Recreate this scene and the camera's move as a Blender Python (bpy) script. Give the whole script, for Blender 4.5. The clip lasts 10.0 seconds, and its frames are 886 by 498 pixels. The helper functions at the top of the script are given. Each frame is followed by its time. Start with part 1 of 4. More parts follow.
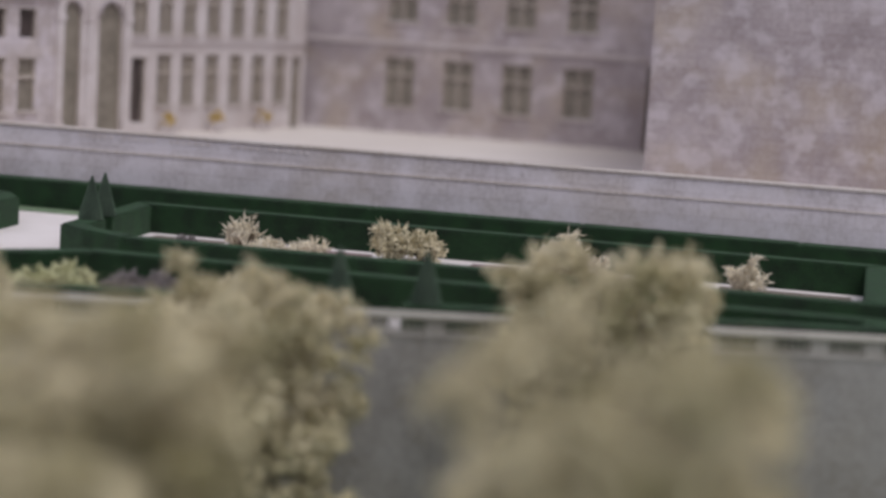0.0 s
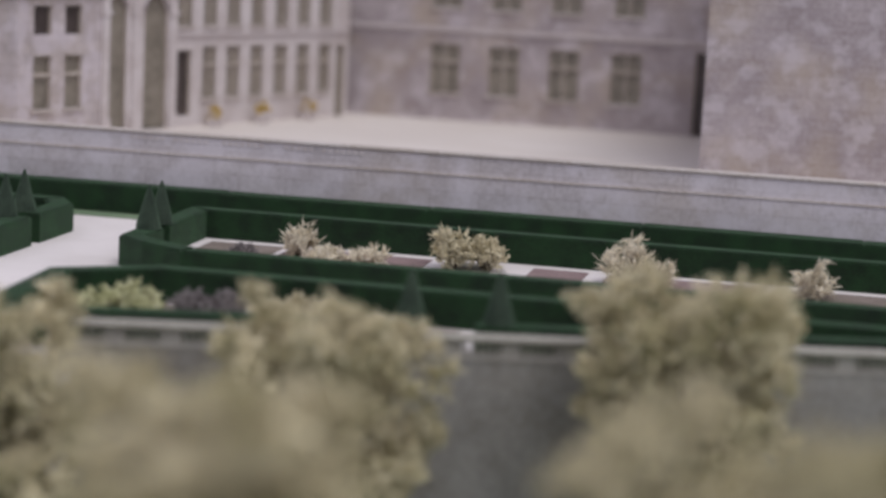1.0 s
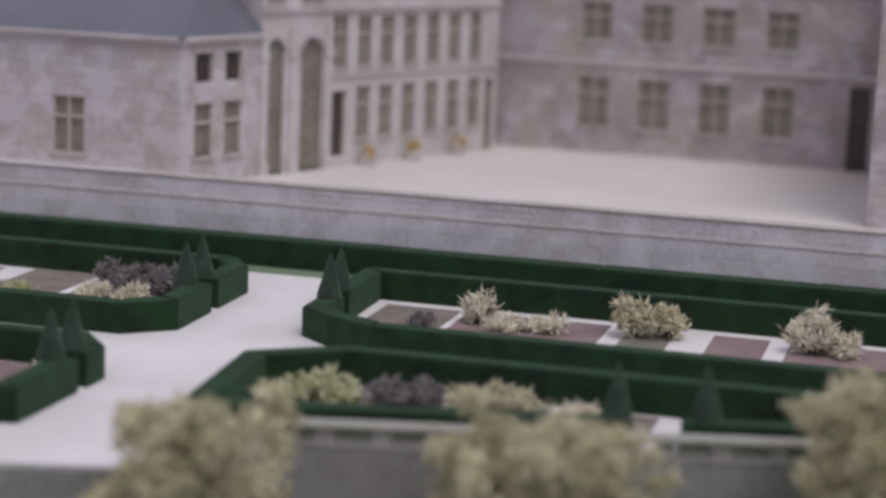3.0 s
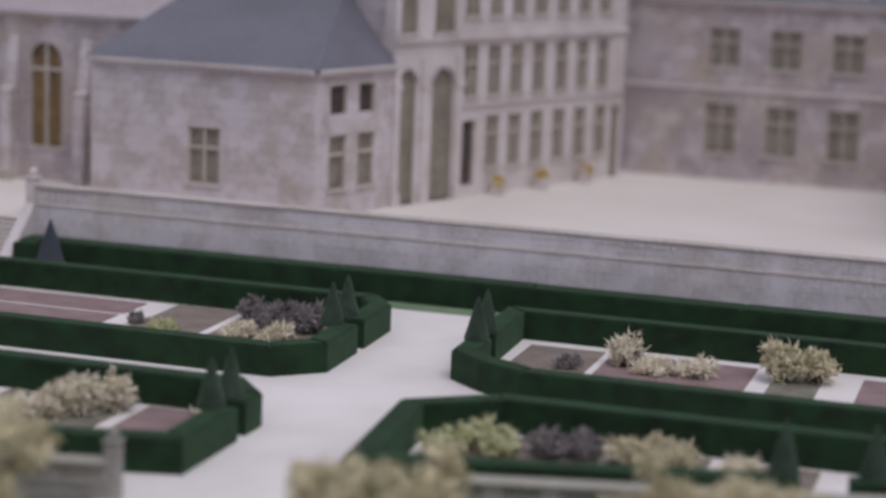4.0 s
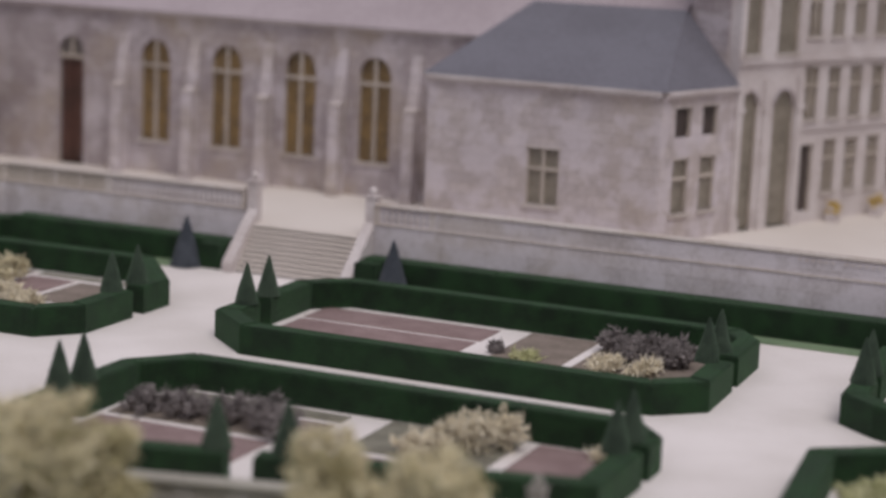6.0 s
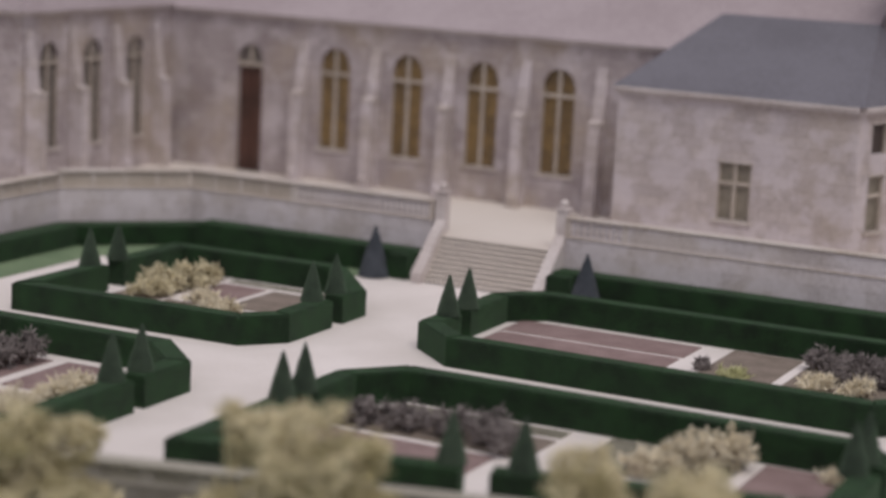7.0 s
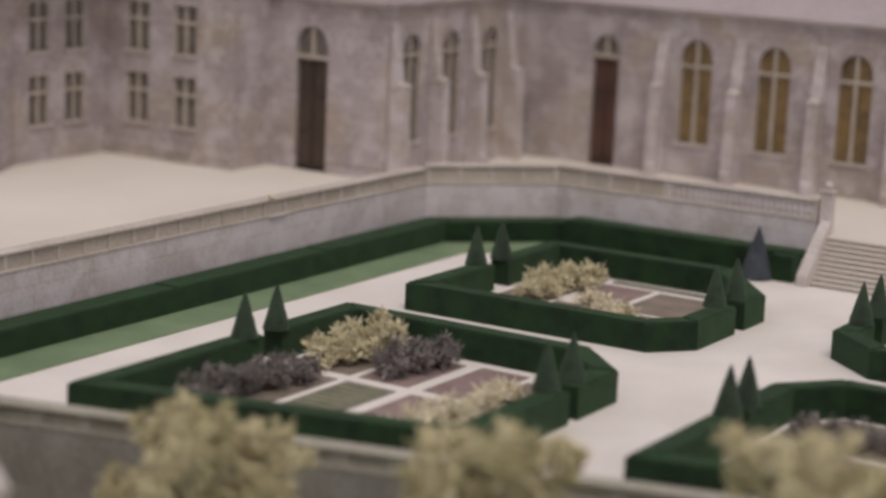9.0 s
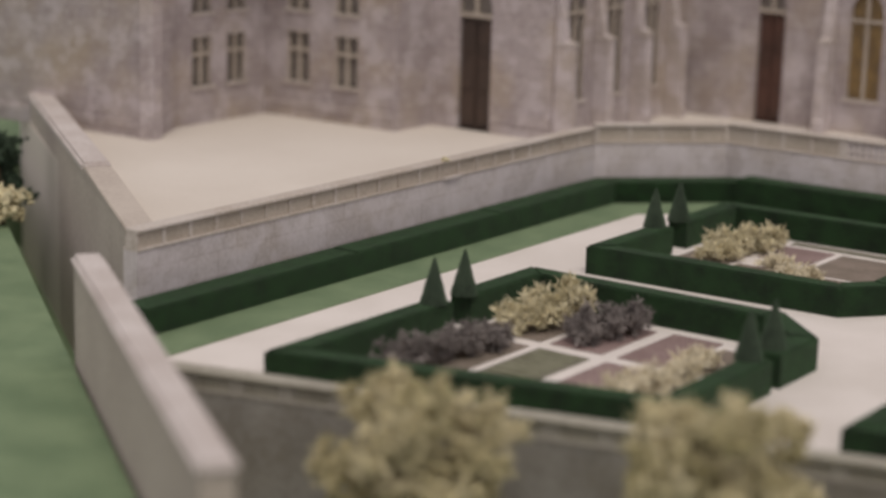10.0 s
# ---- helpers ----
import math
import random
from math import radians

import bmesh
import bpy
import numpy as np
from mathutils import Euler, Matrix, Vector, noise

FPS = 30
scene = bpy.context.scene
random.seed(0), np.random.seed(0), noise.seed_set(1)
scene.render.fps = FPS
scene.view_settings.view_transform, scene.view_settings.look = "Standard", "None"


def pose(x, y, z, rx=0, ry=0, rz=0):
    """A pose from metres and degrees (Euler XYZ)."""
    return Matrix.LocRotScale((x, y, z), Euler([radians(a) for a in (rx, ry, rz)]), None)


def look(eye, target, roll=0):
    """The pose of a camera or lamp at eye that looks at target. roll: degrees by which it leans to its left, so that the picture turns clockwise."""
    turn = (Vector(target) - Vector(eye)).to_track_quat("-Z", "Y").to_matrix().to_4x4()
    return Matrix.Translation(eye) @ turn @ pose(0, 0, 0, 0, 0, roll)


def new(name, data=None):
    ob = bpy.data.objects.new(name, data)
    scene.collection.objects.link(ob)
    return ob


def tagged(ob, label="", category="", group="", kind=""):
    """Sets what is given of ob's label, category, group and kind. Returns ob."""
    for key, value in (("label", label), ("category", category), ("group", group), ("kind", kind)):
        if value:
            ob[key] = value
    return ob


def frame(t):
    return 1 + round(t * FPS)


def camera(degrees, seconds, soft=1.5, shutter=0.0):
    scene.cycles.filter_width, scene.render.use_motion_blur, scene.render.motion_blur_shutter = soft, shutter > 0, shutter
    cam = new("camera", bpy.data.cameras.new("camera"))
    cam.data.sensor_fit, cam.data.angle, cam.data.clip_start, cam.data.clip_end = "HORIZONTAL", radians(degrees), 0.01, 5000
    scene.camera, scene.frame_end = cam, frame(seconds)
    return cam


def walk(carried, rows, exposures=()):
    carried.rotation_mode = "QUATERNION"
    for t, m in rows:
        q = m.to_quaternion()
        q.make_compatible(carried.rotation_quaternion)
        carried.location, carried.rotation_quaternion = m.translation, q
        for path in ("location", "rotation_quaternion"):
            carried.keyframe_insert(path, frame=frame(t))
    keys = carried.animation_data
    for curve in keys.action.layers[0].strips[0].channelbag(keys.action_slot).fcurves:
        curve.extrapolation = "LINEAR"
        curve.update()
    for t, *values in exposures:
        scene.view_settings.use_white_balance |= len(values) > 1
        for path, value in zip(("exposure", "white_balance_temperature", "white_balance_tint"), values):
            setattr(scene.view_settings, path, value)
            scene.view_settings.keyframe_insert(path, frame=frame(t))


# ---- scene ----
cam = camera(25.0, 10.0, soft=3.0)
cam.data.dof.use_dof = True
cam.data.dof.focus_distance = 0.69
cam.data.dof.aperture_fstop = 8.2
PATH = [
    (0, (0.5120, -0.7241, 0.0970), (11.89, -7.59, 3.47)),
    (1, (0.4950, -0.7169, 0.1127), (12.39, -8.95, 2.79)),
    (1.5, (0.4877, -0.7157, 0.1197), (12.73, -9.26, 2.40)),
    (2, (0.4817, -0.7162, 0.1248), (13.34, -9.34, 2.28)),
    (3.5, (0.4481, -0.7172, 0.1539), (15.85, -10.28, 2.35)),
    (4, (0.4367, -0.7191, 0.1589), (17.16, -10.22, 2.24)),
    (4.5, (0.4225, -0.7188, 0.1623), (18.42, -10.20, 2.28)),
    (5, (0.4068, -0.7162, 0.1646), (19.59, -10.28, 2.32)),
    (6.5, (0.3542, -0.7222, 0.1626), (24.53, -10.48, 2.73)),
    (7, (0.3356, -0.7289, 0.1622), (25.76, -10.36, 2.91)),
    (7.5, (0.3155, -0.7318, 0.1617), (26.81, -10.23, 3.00)),
    (8, (0.2961, -0.7351, 0.1614), (28.16, -10.43, 2.94)),
    (8.5, (0.2770, -0.7378, 0.1637), (29.97, -10.86, 2.69)),
    (9, (0.2663, -0.7418, 0.1642), (32.01, -11.31, 2.48)),
    (9.5, (0.2538, -0.7444, 0.1660), (33.81, -12.04, 2.15)),
    (10, (0.2380, -0.7476, 0.1653), (35.05, -12.81, 1.64)),
]
walk(cam, [(t, pose(*eye, 90 + tilt, 0, turn) @ pose(0, 0, 0, 0, 0, lean)) for t, eye, (turn, tilt, lean) in PATH],
     exposures=[(0, -0.06, 6100, 13), (2, -0.08, 6000, 13), (3.5, -0.2, 5900, 13.5), (4.5, -0.22, 6050, 13.5), (6.5, -0.2, 6480, 13), (8.5, -0.17, 6780, 11), (10, -0.2, 7080, 10)])

# ---- light ----
world = bpy.data.worlds.new("exhibition_room")
scene.world = world
world.use_nodes = True
world.node_tree.nodes["Background"].inputs[0].default_value = (0.93, 0.90, 1.0, 1)
world.node_tree.nodes["Background"].inputs[1].default_value = 0.55
# added wide sun lamp stands in for the room's unseen ceiling lights
sun_data = bpy.data.lights.new("assumed_ceiling_light", "SUN")
sun_data.energy, sun_data.angle, sun_data.color = 1.5, radians(35), (1.0, 0.95, 0.88)
sun = new("assumed_ceiling_light", sun_data)
sun.matrix_world = look((0.70, -0.60, 1.5), (0.1, 0, 0))

# ---- materials ----
CM = 0.01


def material(name, base, dark=None, rough=0.85, grain=900.0, blotch=60.0, bump=0.25, depth=0.0004, metal=0.0):
    """A painted or flocked surface: blotches and grain between two colours, with fine relief."""
    m = bpy.data.materials.new(name)
    m.use_nodes = True
    t, b = m.node_tree, m.node_tree.nodes["Principled BSDF"]
    geo = t.nodes.new("ShaderNodeNewGeometry")
    big, fine = t.nodes.new("ShaderNodeTexNoise"), t.nodes.new("ShaderNodeTexNoise")
    big.inputs["Scale"].default_value, big.inputs["Detail"].default_value = blotch, 5
    fine.inputs["Scale"].default_value, fine.inputs["Detail"].default_value = grain, 3
    mix = t.nodes.new("ShaderNodeMix")
    mix.data_type = "RGBA"
    dark = dark or tuple(c * 0.75 for c in base)
    mix.inputs["A"].default_value, mix.inputs["B"].default_value = (*dark, 1), (*base, 1)
    add = t.nodes.new("ShaderNodeMath")
    add.operation = "ADD"
    span = t.nodes.new("ShaderNodeMapRange")
    span.inputs[1].default_value, span.inputs[2].default_value = 0.8, 1.18
    for n in (big, fine):
        t.links.new(geo.outputs["Position"], n.inputs["Vector"])
    t.links.new(big.outputs[0], add.inputs[0])
    t.links.new(fine.outputs[0], add.inputs[1])
    t.links.new(add.outputs[0], span.inputs[0])
    t.links.new(span.outputs[0], mix.inputs["Factor"])
    t.links.new(mix.outputs["Result"], b.inputs["Base Color"])
    b.inputs["Roughness"].default_value, b.inputs["Metallic"].default_value = rough, metal
    bm_ = t.nodes.new("ShaderNodeBump")
    bm_.inputs["Strength"].default_value, bm_.inputs["Distance"].default_value = bump, depth
    t.links.new(fine.outputs[0], bm_.inputs["Height"])
    t.links.new(bm_.outputs[0], b.inputs["Normal"])
    return m


def masonry(name, base, dark, joint, width=0.009, height=0.0045, warm=(0.42, 0.34, 0.24), stained=0.5, worn=0.35, patch_scale=75.0, bright=(0.66, 0.61, 0.64), spread=(0.53, 0.59), blocks=0.32, odd=(0.88, 0.87, 0.90)):
    """Printed ashlar: courses of blocks of uneven tone, faint joints, tan stains."""
    m = material(name, base, dark, 0.9, 700, 45, 0.2, 0.0002)
    t, b = m.node_tree, m.node_tree.nodes["Principled BSDF"]
    geo = t.nodes.new("ShaderNodeNewGeometry")
    cut, put = t.nodes.new("ShaderNodeSeparateXYZ"), t.nodes.new("ShaderNodeCombineXYZ")
    along = t.nodes.new("ShaderNodeMath")
    along.operation = "ADD"
    t.links.new(geo.outputs["Position"], cut.inputs[0])
    t.links.new(cut.outputs[0], along.inputs[0])
    t.links.new(cut.outputs[1], along.inputs[1])
    t.links.new(along.outputs[0], put.inputs[0])
    t.links.new(cut.outputs[2], put.inputs[1])
    brick = t.nodes.new("ShaderNodeTexBrick")
    brick.inputs["Scale"].default_value = 1.0
    brick.inputs["Brick Width"].default_value, brick.inputs["Row Height"].default_value = width, height
    brick.inputs["Mortar Size"].default_value, brick.inputs["Mortar Smooth"].default_value = height * 0.06, 0.6
    brick.inputs["Color1"].default_value = (1, 1, 1, 1)
    brick.inputs["Color2"].default_value = (*odd, 1)
    brick.inputs["Mortar"].default_value = (*joint, 1)
    t.links.new(put.outputs[0], brick.inputs["Vector"])
    old = b.inputs["Base Color"].links[0].from_socket
    times = t.nodes.new("ShaderNodeMix")
    times.data_type, times.blend_type = "RGBA", "MULTIPLY"
    times.inputs["Factor"].default_value = blocks
    t.links.new(old, times.inputs["A"])
    t.links.new(brick.outputs["Color"], times.inputs["B"])
    stain = t.nodes.new("ShaderNodeTexNoise")
    stain.inputs["Scale"].default_value, stain.inputs["Detail"].default_value = 28, 6
    t.links.new(geo.outputs["Position"], stain.inputs["Vector"])
    span = t.nodes.new("ShaderNodeMapRange")
    span.inputs[1].default_value, span.inputs[2].default_value = 0.47, 0.66
    span.inputs[4].default_value = stained
    t.links.new(stain.outputs[0], span.inputs[0])
    tan = t.nodes.new("ShaderNodeMix")
    tan.data_type = "RGBA"
    tan.inputs["B"].default_value = (*warm, 1)
    t.links.new(span.outputs[0], tan.inputs["Factor"])
    t.links.new(times.outputs["Result"], tan.inputs["A"])
    # worn pale patches
    patch = t.nodes.new("ShaderNodeTexNoise")
    patch.inputs["Scale"].default_value, patch.inputs["Detail"].default_value = patch_scale, 7
    patch.inputs["Roughness"].default_value = 0.65
    t.links.new(put.outputs[0], patch.inputs["Vector"])
    edge = t.nodes.new("ShaderNodeMapRange")
    edge.inputs[1].default_value, edge.inputs[2].default_value, edge.inputs[4].default_value = *spread, worn
    t.links.new(patch.outputs[0], edge.inputs[0])
    pale = t.nodes.new("ShaderNodeMix")
    pale.data_type = "RGBA"
    pale.inputs["B"].default_value = (*bright, 1)
    t.links.new(edge.outputs[0], pale.inputs["Factor"])
    t.links.new(tan.outputs["Result"], pale.inputs["A"])
    t.links.new(pale.outputs["Result"], b.inputs["Base Color"])
    return m


STONE = masonry("printed_ashlar", (0.49, 0.435, 0.44), (0.35, 0.30, 0.30), (0.62, 0.58, 0.56), warm=(0.44, 0.35, 0.225), stained=0.45, worn=0.45, spread=(0.5, 0.6), blocks=0.55, odd=(0.8, 0.79, 0.81))
PLASTER = material("beige_plaster", (0.56, 0.50, 0.45), (0.46, 0.40, 0.36), 0.9, 500, 25, 0.15)
STONE_WALL = masonry("retaining_wall_stone", (0.62, 0.58, 0.59), (0.49, 0.45, 0.455), (0.6, 0.56, 0.55), 0.019, 0.0085, stained=0.28, worn=0.6, patch_scale=50.0, bright=(0.70, 0.66, 0.695), spread=(0.46, 0.58), blocks=0.35, odd=(0.86, 0.86, 0.88))
FRONT_STONE = masonry("dark_garden_wall_stone", (0.36, 0.345, 0.325), (0.25, 0.235, 0.215), (0.9, 0.89, 0.88), 0.016, 0.012, (0.25, 0.22, 0.17), 0.3, 0.2, 50.0, (0.44, 0.43, 0.42), (0.5, 0.6), 0.7, (0.8, 0.8, 0.8))
PALE_STONE = masonry("pale_pavilion_stone", (0.585, 0.525, 0.52), (0.465, 0.41, 0.39), (0.66, 0.62, 0.6), stained=0.3, worn=0.42, patch_scale=70.0, bright=(0.72, 0.665, 0.715), spread=(0.46, 0.56), blocks=0.7, odd=(0.78, 0.77, 0.80))
RAILTOP = material("pale_weathered_coping", (0.43, 0.41, 0.355), (0.32, 0.30, 0.255), 0.85, 800, 50, 0.2)
WEATHERED = material("weathered_grey_moulding", (0.41, 0.39, 0.355), (0.30, 0.28, 0.25), 0.85, 800, 50, 0.2)
TRIM = material("pale_moulding", (0.66, 0.61, 0.60), (0.52, 0.46, 0.44), 0.8, 800, 60, 0.15)
DULLTRIM = material("dull_stone_moulding", (0.60, 0.55, 0.52), (0.46, 0.40, 0.35), 0.85, 800, 40, 0.15)
TANBAND = material("tan_balustrade_card", (0.52, 0.465, 0.41), (0.42, 0.365, 0.31), 0.85)
GRAVEL = material("pale_gravel_card", (0.82, 0.77, 0.75), (0.70, 0.65, 0.62), 0.95, 1600, 25, 0.3, 0.0002)
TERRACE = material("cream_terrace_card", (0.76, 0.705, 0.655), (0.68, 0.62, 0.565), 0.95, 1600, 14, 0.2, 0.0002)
FLOCK = material("dark_green_flock", (0.0095, 0.041, 0.0095), (0.0020, 0.011, 0.0026), 1.0, 2600, 120, 0.9, 0.0006)
CONE = material("grey_green_topiary", (0.046, 0.070, 0.046), (0.020, 0.034, 0.022), 1.0, 2600, 150, 0.8, 0.0005)
SLATECONE = material("slate_grey_topiary", (0.070, 0.080, 0.095), (0.035, 0.042, 0.052), 1.0, 2600, 150, 0.7, 0.0005)
GRASS = material("light_green_felt", (0.215, 0.285, 0.17), (0.14, 0.20, 0.115), 1.0, 2600, 60, 0.7, 0.0005)
SOIL = material("maroon_soil_card", (0.31, 0.225, 0.217), (0.225, 0.155, 0.15), 1.0, 1800, 90, 0.5)
SOIL_GREY = material("grey_soil_card", (0.27, 0.22, 0.19), (0.18, 0.15, 0.12), 1.0, 1800, 90, 0.5)
ROW = material("dull_green_seedlings", (0.26, 0.27, 0.18), (0.18, 0.185, 0.115), 1.0, 1800, 130, 0.5)
SOIL_GREEN = material("green_soil_card", (0.25, 0.24, 0.19), (0.16, 0.15, 0.115), 1.0, 1800, 130, 0.5)
CREAM = material("cream_dried_moss", (0.84, 0.78, 0.63), (0.62, 0.55, 0.40), 0.95, 1500, 130, 0.4)
YELLOW = material("yellow_green_dried_moss", (0.74, 0.68, 0.49), (0.52, 0.46, 0.29), 0.95, 1500, 130, 0.4)
PALEGREEN = material("pale_green_dried_moss", (0.68, 0.67, 0.43), (0.43, 0.44, 0.22), 0.95, 1500, 130, 0.4)
PURPLE = material("purple_grey_dried_moss", (0.285, 0.255, 0.248), (0.15, 0.132, 0.128), 0.95, 1500, 130, 0.4)
FOLIAGE = material("olive_dried_flower", (0.74, 0.67, 0.47), (0.36, 0.32, 0.17), 0.95, 1500, 70, 0.4)
TWIG = material("dry_twig", (0.16, 0.12, 0.08), (0.08, 0.06, 0.04), 0.9)
SLATE = material("blue_grey_slate", (0.165, 0.162, 0.19), (0.13, 0.126, 0.148), 0.6, 500, 30, 0.2)
PALEROOF = material("lilac_pink_roof_card", (0.43, 0.37, 0.39), (0.35, 0.295, 0.31), 0.85, 500, 22, 0.2)
AMBER = material("amber_brown_pane", (0.24, 0.155, 0.06), (0.13, 0.085, 0.04), 0.35, 300, 80, 0.05)
DIMPANE = material("grey_brown_pane", (0.275, 0.243, 0.195), (0.19, 0.168, 0.133), 0.35, 300, 80, 0.05)
FRAME = material("tan_window_frame", (0.52, 0.46, 0.40), (0.42, 0.365, 0.31), 0.8)
GREYPANE = material("grey_leaded_pane", (0.19, 0.165, 0.15), (0.12, 0.105, 0.095), 0.35, 300, 80, 0.05)
DARKPANE = material("dark_brown_pane", (0.08, 0.06, 0.055), (0.05, 0.04, 0.035), 0.4, 300, 80, 0.05)
# dark brown: the shade below the tread edges is put into this riser colour
RISER = material("shaded_riser_stone", (0.12, 0.10, 0.09), (0.08, 0.068, 0.06), 0.9)
DARKWOOD = material("dark_brown_door", (0.075, 0.048, 0.036), (0.045, 0.03, 0.024), 0.6, 400, 60, 0.2)
DOORWOOD = material("red_brown_door", (0.10, 0.045, 0.032), (0.06, 0.03, 0.022), 0.6, 400, 60, 0.2)
BLOOM = material("yellow_flowers", (0.62, 0.42, 0.03), (0.40, 0.26, 0.02), 0.8)
BOARD = material("grey_base_board", (0.30, 0.29, 0.28), None, 0.8)

for m, w in ((FLOCK, 0.18), (CONE, 0.2), (GRASS, 0.25)):
    b = m.node_tree.nodes["Principled BSDF"]
    b.inputs["Sheen Weight"].default_value, b.inputs["Sheen Roughness"].default_value = w, 0.4
    b.inputs["Sheen Tint"].default_value = (0.42, 0.8, 0.42, 1)



def vary(m, low, high):
    """Gives every single tuft a tone of its own."""
    t, b = m.node_tree, m.node_tree.nodes["Principled BSDF"]
    geo, span, times = t.nodes.new("ShaderNodeNewGeometry"), t.nodes.new("ShaderNodeMapRange"), t.nodes.new("ShaderNodeMix")
    span.inputs[3].default_value, span.inputs[4].default_value = low, high
    times.data_type, times.blend_type = "RGBA", "MULTIPLY"
    times.inputs["Factor"].default_value = 1.0
    t.links.new(geo.outputs["Random Per Island"], span.inputs[0])
    t.links.new(b.inputs["Base Color"].links[0].from_socket, times.inputs["A"])
    t.links.new(span.outputs[0], times.inputs["B"])
    t.links.new(times.outputs["Result"], b.inputs["Base Color"])


vary(FOLIAGE, 0.8, 1.32)
for m in (CREAM, YELLOW, PALEGREEN, PURPLE):
    vary(m, 0.75, 1.25)

# ---- building helpers (lengths in centimetres) ----


def empty(name, at=(0, 0, 0)):
    ob = new(name)
    ob.empty_display_size = 0.01
    ob.location = Vector(at) * CM
    return ob


def part(name, bm, mat, parent=None, label=""):
    """Links a bmesh, in centimetres of the model's plan, as one mesh."""
    bmesh.ops.recalc_face_normals(bm, faces=bm.faces[:])
    me = bpy.data.meshes.new(name)
    bmesh.ops.scale(bm, vec=(CM, CM, CM), verts=bm.verts[:])
    if parent is not None:
        root = parent
        base = Vector((0, 0, 0))
        while root is not None:
            base += root.location
            root = root.parent
        bmesh.ops.translate(bm, vec=-base, verts=bm.verts[:])
    bm.to_mesh(me)
    bm.free()
    me.materials.append(mat)
    ob = new(name, me)
    if parent is not None:
        ob.parent = parent
    if label:
        ob["label"] = label
    return ob


def add_prism(bm, pts, z0, z1):
    """An upright prism over a plan polygon."""
    lo = [bm.verts.new((x, y, z0)) for x, y in pts]
    hi = [bm.verts.new((x, y, z1)) for x, y in pts]
    bm.faces.new(lo[::-1])
    bm.faces.new(hi)
    n = len(pts)
    for i in range(n):
        bm.faces.new((lo[i], lo[(i + 1) % n], hi[(i + 1) % n], hi[i]))
    return hi


def prism(pts, z0, z1, bevel=0.0):
    bm = bmesh.new()
    add_prism(bm, pts, z0, z1)
    if bevel:
        bmesh.ops.bevel(bm, geom=[e for e in bm.edges], offset=bevel, segments=2, affect="EDGES")
    return bm


def rect(x0, y0, x1, y1):
    return [(x0, y0), (x1, y0), (x1, y1), (x0, y1)]


class Face:
    """A vertical wall plane from a to b in plan; its outer side lies on the right of a to b."""

    def __init__(self, a, b):
        self.a, self.u = Vector((*a, 0)), (Vector((*b, 0)) - Vector((*a, 0)))
        self.length = self.u.length
        self.u.normalize()
        self.n = Vector((self.u.y, -self.u.x, 0))

    def at(self, s, z, out=0.0):
        p = self.a + self.u * s + self.n * out
        return (p.x, p.y, z)

    def slab(self, bm, poly, o0, o1):
        """A prism over a polygon in (s, z), from o0 to o1 outwards."""
        f = [bm.verts.new(self.at(s, z, o1)) for s, z in poly]
        k = [bm.verts.new(self.at(s, z, o0)) for s, z in poly]
        bm.faces.new(f)
        bm.faces.new(k[::-1])
        n = len(poly)
        for i in range(n):
            bm.faces.new((f[i], k[i], k[(i + 1) % n], f[(i + 1) % n]))

    def box(self, bm, s0, s1, z0, z1, o0, o1):
        self.slab(bm, [(s0, z0), (s1, z0), (s1, z1), (s0, z1)], o0, o1)


def arc(s0, s1, zt, steps=8):
    """Points of a round head from left to right; the springing lies half the width under its crown."""
    c, r = (s0 + s1) / 2, (s1 - s0) / 2
    return [(c - r * math.cos(math.pi * i / steps), zt - r + r * math.sin(math.pi * i / steps)) for i in range(steps + 1)]


def wall_part(face, z0, z1, columns, parent, mat=None, thick=0.6, s0=0.0, s1=None, name="wall"):
    """A wall with openings through it. columns: (s0, s1, [(bottom, top, arched), ...])."""
    bm = bmesh.new()
    levels = {z0, z1}
    for _, _, holes in columns:
        for zb, zt, arched in holes:
            levels.update((zb, zt + 0.12 if arched else zt))
    levels = sorted(v for v in levels if z0 <= v <= z1)

    def stack(a, b, lo, hi):
        cut = [lo] + [v for v in levels if lo + 1e-6 < v < hi - 1e-6] + [hi]
        for p, q in zip(cut, cut[1:]):
            face.box(bm, a, b, p, q, -thick, 0)

    s, end = s0, (face.length if s1 is None else s1)
    for c0, c1, holes in sorted(columns):
        if c0 > s:
            stack(s, c0, z0, z1)
        z = z0
        for zb, zt, arched in sorted(holes):
            if zb > z:
                stack(c0, c1, z, zb)
            z = zt
            if arched:
                head = arc(c0, c1, zt)
                mid = len(head) // 2
                z = zt + 0.12
                face.slab(bm, head[: mid + 1] + [(head[mid][0], z), (c0, z)], -thick, 0)
                face.slab(bm, head[mid:] + [(c1, z), (head[mid][0], z)], -thick, 0)
        if z < z1:
            stack(c0, c1, z, z1)
        s = c1
    if s < end:
        stack(s, end, z0, z1)
    bmesh.ops.remove_doubles(bm, verts=bm.verts[:], dist=1e-4)
    return part(name, bm, mat or STONE, parent)


